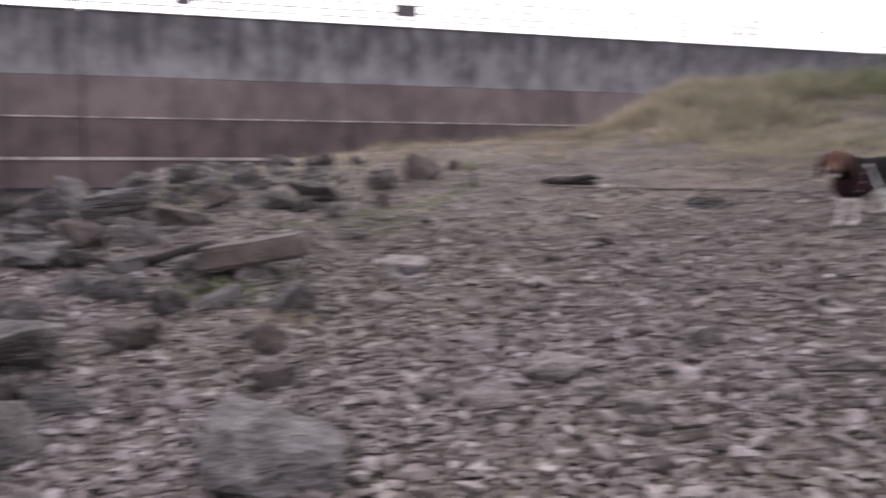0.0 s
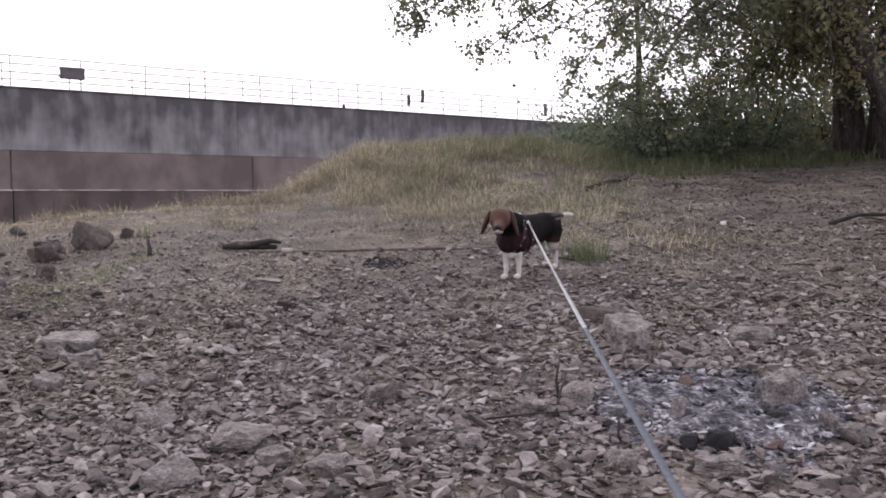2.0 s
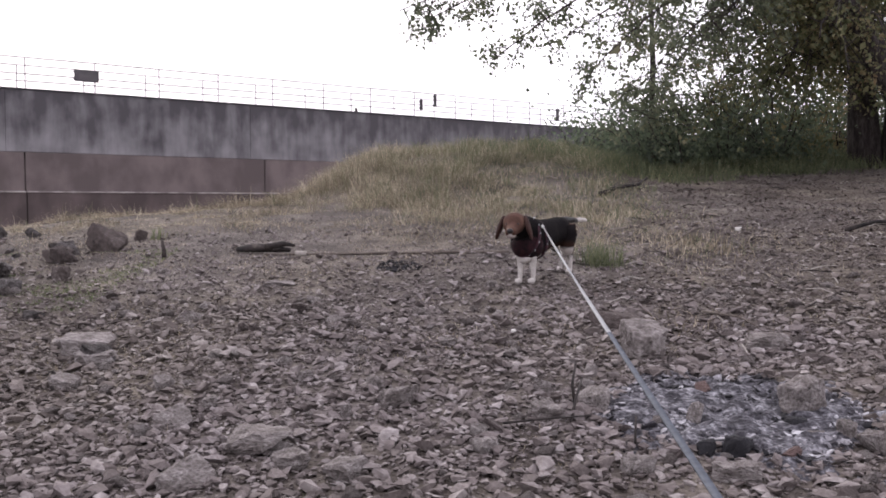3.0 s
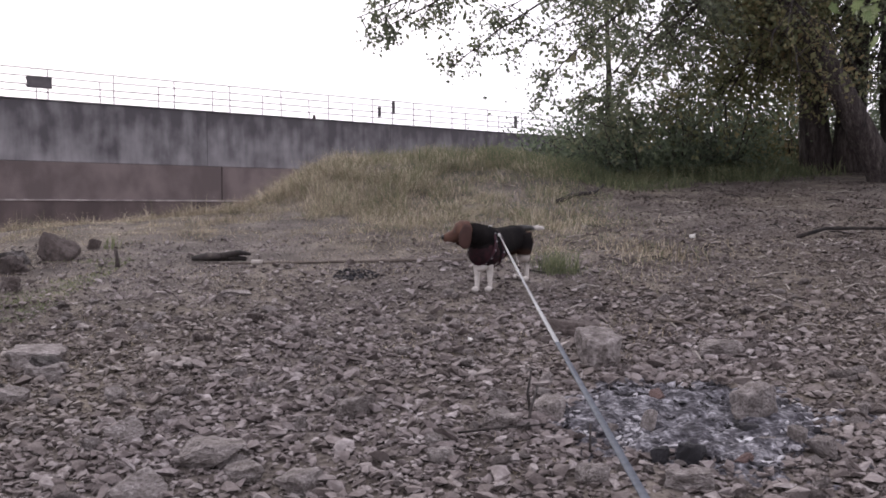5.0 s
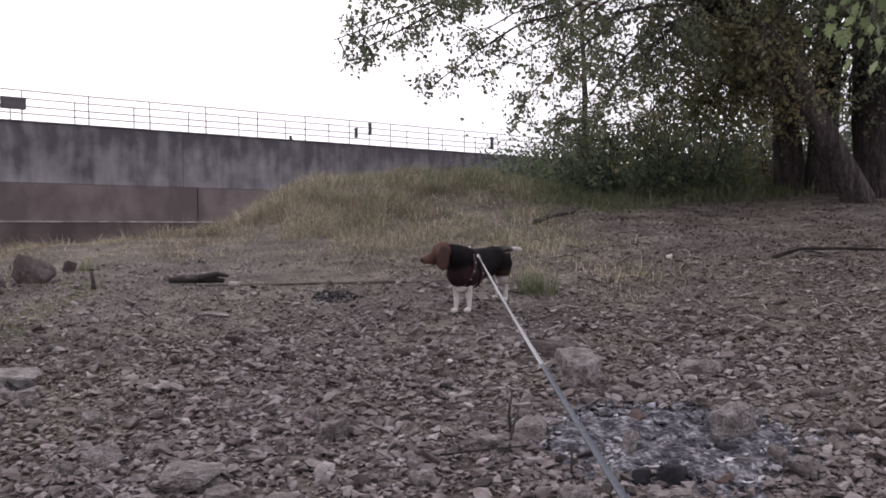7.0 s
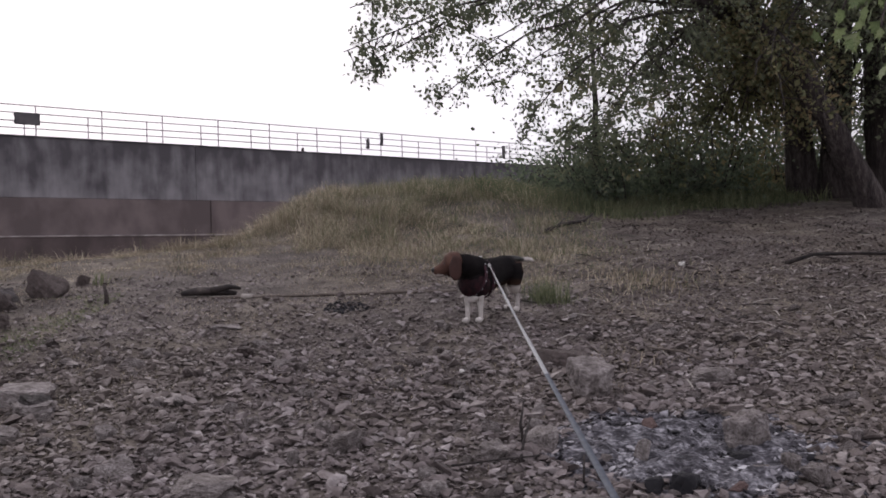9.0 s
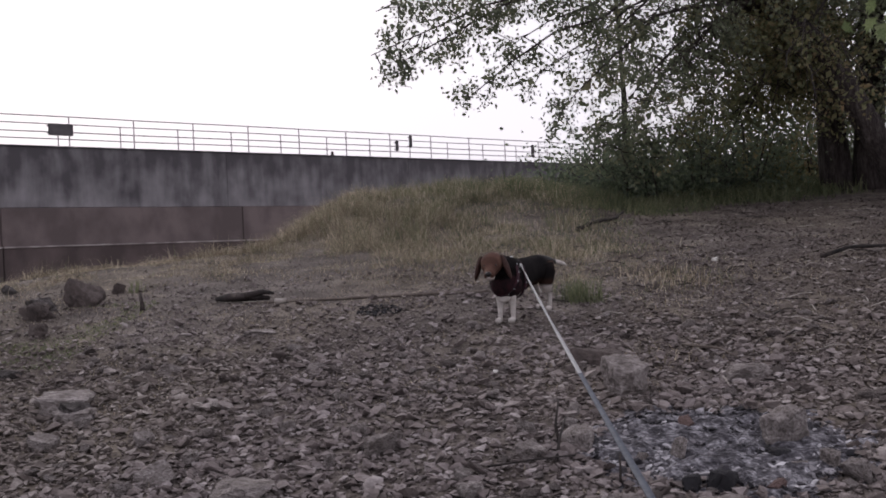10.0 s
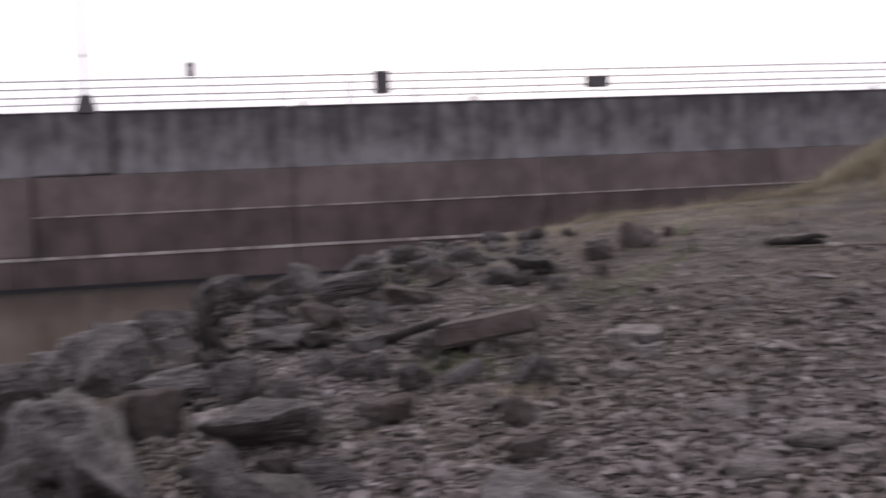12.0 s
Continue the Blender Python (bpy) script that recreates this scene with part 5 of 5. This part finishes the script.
def loft(bm, rings, n=18):
    """A body of oval cross-sections (x, y, z, half width, half height) that run along x."""
    made = []
    for x, y, z, ry, rz in rings:
        made.append([bm.verts.new((x, y + ry * math.cos(2 * math.pi * k / n), z + rz * math.sin(2 * math.pi * k / n))) for k in range(n)])
    for a, b in zip(made, made[1:]):
        for k in range(n):
            bm.faces.new((a[k], b[k], b[(k + 1) % n], a[(k + 1) % n]))
    bm.faces.new(made[0])
    bm.faces.new(made[-1][::-1])
    bmesh.ops.recalc_face_normals(bm, faces=bm.faces[:])
    return bm


def build_dog():
    dog = thing("dog", "tricolour beagle in a dark red harness standing on the gravel", "dog", at=DOG_AT)
    bm = bmesh.new()
    loft(bm, [(-0.27, 0, 0.285, 0.02, 0.03), (-0.258, 0, 0.278, 0.052, 0.064), (-0.225, 0, 0.274, 0.074, 0.086), (-0.165, 0, 0.277, 0.08, 0.09), (-0.09, 0, 0.281, 0.076, 0.082), (0.0, 0, 0.272, 0.083, 0.095), (0.09, 0, 0.26, 0.092, 0.113), (0.165, 0, 0.256, 0.094, 0.12), (0.225, 0, 0.262, 0.084, 0.108), (0.27, 0, 0.268, 0.06, 0.078), (0.292, 0, 0.27, 0.025, 0.035)])
    part("body", bm, COAT, dog, "black saddle over tan flanks and a white belly", True)
    bm = bmesh.new()
    tube(bm, [(0.14, 0, 0.295), (0.21, 0, 0.322), (0.275, 0, 0.35), (0.335, 0, 0.372)], [0.09, 0.084, 0.07, 0.056], 16)
    part("neck", bm, COAT, dog, smooth=True)
    bm = bmesh.new()
    turned(bm, (0.25, 0, 0.158), 0.026, 0.044, 0.034)
    part("chest", bm, WHITE_FUR, dog, "white fur between the front legs", True)

    def leg(name, pts, radii, material):
        bm = bmesh.new()
        tube(bm, pts, radii, 12)
        return part(name, bm, material, dog, smooth=True)

    def paw(x, y, z):
        bm = bmesh.new()
        turned(bm, (x + 0.018, y, z + 0.018), 0.031, 0.02, 0.018, 14)
        part("paw", bm, WHITE_FUR, dog, smooth=True)
    for y, dx, dz in ((0.038, 0.0, 0.0), (-0.038, 0.025, 0.0)):
        leg("front_leg", [(0.222 + dx * 0.3, y, 0.2), (0.22 + dx * 0.5, y, 0.15), (0.218 + dx * 0.8, y, 0.1), (0.222 + dx, y, 0.04), (0.228 + dx, y, 0.018)], [0.036, 0.026, 0.0175, 0.0138, 0.016], WHITE_FUR)
        paw(0.228 + dx, y, 0.0)
    for y, dx in ((0.052, 0.03), (-0.052, -0.03)):
        leg("thigh", [(-0.2, y, 0.31), (-0.205, y * 1.08, 0.25), (-0.2 + dx * 0.3, y * 1.05, 0.18), (-0.222 + dx * 0.5, y, 0.13)], [0.058, 0.06, 0.046, 0.027], COAT)
        leg("hind_leg", [(-0.215 + dx * 0.4, y, 0.15), (-0.262 + dx, y, 0.11), (-0.258 + dx, y, 0.05), (-0.252 + dx, y, 0.018)], [0.03, 0.017, 0.014, 0.015], WHITE_FUR)
        paw(-0.252 + dx, y, 0.0)
    tail = new("tail")
    tail.parent = dog
    tail.location = (-0.255, 0, 0.335)
    bm = bmesh.new()
    tube(bm, [(0.03, 0, -0.02), (-0.03, 0, 0.01), (-0.09, 0, 0.03), (-0.135, 0, 0.042)], [0.03, 0.025, 0.018, 0.014], 10)
    part("tail_base", bm, NOSE, tail, "black upper tail", True)
    bm = bmesh.new()
    tube(bm, [(-0.125, 0, 0.04), (-0.17, 0, 0.056), (-0.22, 0, 0.068), (-0.245, 0, 0.07)], [0.0145, 0.0165, 0.012, 0.003], 10)
    part("tail_tip", bm, WHITE_FUR, tail, "white tail tip", True)
    head = new("head")
    head.parent = dog
    head.location = (0.335, 0, 0.372)
    head.scale = (1.0, 1.13, 1.08)
    bm = bmesh.new()
    loft(bm, [(-0.075, 0, 0.0, 0.015, 0.02), (-0.062, 0, 0.004, 0.042, 0.042), (-0.03, 0, 0.01, 0.06, 0.058), (0.01, 0, 0.013, 0.061, 0.06), (0.045, 0, 0.008, 0.05, 0.052), (0.06, 0, -0.006, 0.037, 0.042), (0.076, 0, -0.014, 0.031, 0.036), (0.1, 0, -0.018, 0.029, 0.032), (0.118, 0, -0.02, 0.026, 0.028), (0.128, 0, -0.02, 0.014, 0.018)])
    part("skull", bm, TAN_FUR, head, "reddish tan head", True)
    bm = bmesh.new()
    loft(bm, [(0.068, 0, -0.044, 0.014, 0.008), (0.085, 0, -0.04, 0.024, 0.013), (0.108, 0, -0.037, 0.026, 0.016), (0.122, 0, -0.034, 0.019, 0.013), (0.13, 0, -0.031, 0.009, 0.007)])
    part("muzzle", bm, GREY_FUR, head, "greyish white lower muzzle", True)
    bm = bmesh.new()
    turned(bm, (0.127, 0, -0.008), 0.014, 0.018, 0.015, 12)
    part("nose", bm, NOSE, head, smooth=True)
    for s in (1, -1):
        bm = bmesh.new()
        turned(bm, (0.057, s * 0.03, 0.018), 0.0065, 0.0065, 0.0055, 10)
        part("eye", bm, NOSE, head, smooth=True)
        bm = bmesh.new()
        loft(bm, [(0.0, 0, 0.0, 0.008, 0.02), (0.02, 0, 0.0, 0.012, 0.029), (0.055, 0, 0.004, 0.014, 0.037), (0.095, 0, 0.006, 0.012, 0.038), (0.122, 0, 0.006, 0.008, 0.028), (0.136, 0, 0.006, 0.004, 0.01)], 14)
        ear = part("ear", bm, EAR_FUR, head, "drooping dark tan ear", True)
        ear.matrix_basis = pose(-0.015, s * 0.056, 0.05, 0, 76, 0) @ pose(0, 0, 0, 0, 0, s * 17)
    harness = new("harness")
    harness.parent = dog

    def band(cx, cz, ry, rz, width, tilt, material, name, label=""):
        bm = bmesh.new()
        n, rows = 36, []
        for off, grow in ((-width / 2, 0), (-width / 2 + 0.003, 0.006), (width / 2 - 0.003, 0.006), (width / 2, 0)):
            rows.append([bm.verts.new((cx + off + tilt * math.sin(a), (ry + grow) * math.cos(a), cz + (rz + grow) * math.sin(a))) for a in (2 * math.pi * k / n for k in range(n))])
        for a, b in zip(rows, rows[1:]):
            for k in range(n):
                bm.faces.new((a[k], b[k], b[(k + 1) % n], a[(k + 1) % n]))
        return part(name, bm, material, harness, label, True)
    def studs(cx, cz, ry, rz, tilt):
        """Pale woven marks along a strap, proud of it by a little."""
        for k in range(14):
            a = 2 * math.pi * (k + 0.5) / 14
            bm = bmesh.new()
            turned(bm, (cx + tilt * math.sin(a), (ry + 0.007) * math.cos(a), cz + (rz + 0.007) * math.sin(a)), 0.006, 0.003 + 0.003 * abs(math.sin(a)), 0.003 + 0.003 * abs(math.cos(a)), 8)
            part("woven_mark", bm, TAPE, harness, smooth=True)
    studs(0.14, 0.258, 0.096, 0.115, 0.0)
    studs(0.225, 0.278, 0.092, 0.108, -0.045)
    band(0.14, 0.258, 0.097, 0.121, 0.028, 0.0, HARNESS, "girth_strap")
    band(0.225, 0.278, 0.092, 0.108, 0.03, -0.045, HARNESS, "neck_strap")
    bm = bmesh.new()
    turned(bm, (0.205, 0, 0.232), 0.096, 0.0965, 0.098)
    part("chest_piece", bm, VEST, harness, "dark maroon chest piece", True)
    bm = bmesh.new()
    box(bm, 0.12, 0.19, -0.012, 0.012, 0.372, 0.384, 0.004)
    part("back_strap", bm, HARNESS, harness)
    bm = bmesh.new()
    tube(bm, [(0.13 + 0.014 * math.cos(a), 0.014 * math.sin(a), 0.388) for a in (2 * math.pi * k / 12 for k in range(13))], [0.003] * 13, 6)
    part("ring", bm, METAL_TAG, harness)
    bm = bmesh.new()
    turned(bm, (0.2, -0.084, 0.34), 0.014, 0.004, 0.016, 12)
    part("tag", bm, METAL_TAG, harness, "pale metal tag")
    return dog, head, tail


dog, dog_head, dog_tail = build_dog()

# ---- the leash, held beside the camera, and hooked to the harness ----
HOOK = DOG_AT @ Vector((0.14, 0.072, 0.338))


def build_leash():
    t = thing("dog_leash", "pale grey flat leash stretched to the dog's harness", "leash", at=Matrix.Translation(HOOK))
    hand = Vector((0.259, 0.887, 0.893)) - HOOK
    n = 120
    for lo, hi, name, m, note in ((0, 84, "tape", TAPE, ""), (84, n, "near_tape", TAPE_DARK, "grey-blue length of the tape")):
        bm, rows = bmesh.new(), []
        for k in range(lo, hi + 1):
            s = k / n
            w = 0.0046 + 0.0018 * s
            p = hand * s + Vector((0, 0, -0.015 * 4 * s * (1 - s)))
            a = (0.5 + 1.1 * math.sin(s * 9) + 0.5 * math.sin(s * 23)) * (1 - s) ** 1.5
            side = Vector((math.cos(a), 0.05, math.sin(a))) * w
            thick = Vector((-math.sin(a), 0, math.cos(a))) * 0.0012
            rows.append([bm.verts.new(p + side + thick), bm.verts.new(p - side + thick), bm.verts.new(p - side - thick), bm.verts.new(p + side - thick)])
        for a, b in zip(rows, rows[1:]):
            for k in range(4):
                bm.faces.new((a[k], a[(k + 1) % 4], b[(k + 1) % 4], b[k]))
        part(name, bm, m, t, note, smooth=True)
    bm = bmesh.new()
    tube(bm, [(0, 0.0, 0.004), (-0.005, -0.03, 0.0), (-0.01, -0.07, -0.008)], [0.006, 0.008, 0.005], 8)
    part("clip", bm, METAL_TAG, t)
    return t


leash = build_leash()

# ---- single stones of the gravel that lie nearest ----
STONES = []
for k, (v, f) in enumerate(hull_data(14, 7, 20, 0.6)):
    STONES.append(mesh_from("stone", v, f, STONE_OB))
rng = np.random.RandomState(95)
laid = 0
while laid < 290:
    x, y = rng.uniform(-3.0, 2.6), rng.uniform(2.5, 6.6)
    if abs(x + 0.4) > 0.8 + 0.52 * y or float(ash_amount(np.array([x]), np.array([y]))[0]) > 0.5:
        continue
    ob = new("stone", STONES[laid % 14])
    ob.parent = ground
    r = 0.024 + 0.038 * rng.uniform(0, 1) ** 2
    ob.matrix_basis = pose(x, y, gz(x, y) + r * 0.3, rng.uniform(-18, 18), rng.uniform(-18, 18), rng.uniform(0, 360))
    ob.scale = (r, r, r)
    laid += 1


def motions():
    """The dog looks round, its tail shifts, and the leash sways with the hand that holds it."""
    at, reach = Vector((0.225, 0, 0.332)), Vector((0.115, 0, 0.03))
    walk(dog_head, [(t, Matrix.Translation(at + pose(0, 0, 0, 0, 0, (yaw - 26) * 0.5) @ reach) @ pose(0, 0, 0, roll, pitch, yaw)) for t, yaw, pitch, roll in (
        (0.0, 22, 8, 0), (1.5, 24, 7, -5), (2.7, 22, 5, -3), (3.6, 8, 8, 0), (4.3, -18, 2, 0), (4.6, -40, 2, 0), (5.0, -50, 3, 0), (5.5, -54, 4, 0), (6.5, -55, 6, 0), (7.2, -54, 7, 0), (8.8, -52, 6, 0), (9.2, -46, 10, 0), (9.5, -24, 16, 8), (9.7, 0, 14, -6), (10.0, 18, 14, 0), (10.5, 24, 12, 0), (12.0, 24, 12, 0))])
    tail_at = Vector((-0.255, 0, 0.335))
    walk(dog_tail, [(t, Matrix.Translation(tail_at) @ pose(0, 0, 0, 0, pitch, yaw)) for t, pitch, yaw in (
        (0.0, -20, -8), (1.5, -20, -12), (2.7, -22, -10), (5.0, -22, -12), (7.0, -22, -10), (9.5, -28, -12), (10.5, -40, -14), (11.0, -43, -12), (12.0, -40, -12))])
    walk(leash, [(t, Matrix.Translation(HOOK) @ pose(0, 0, 0, 0, 0, yaw)) for t, yaw in (
        (0.0, 0.0), (1.5, -0.1), (2.5, 0.25), (4.5, 0.1), (5.5, 0.05), (6.5, 0.15), (9.5, -0.05), (10.5, -0.05), (12.0, 0.0))])


motions()
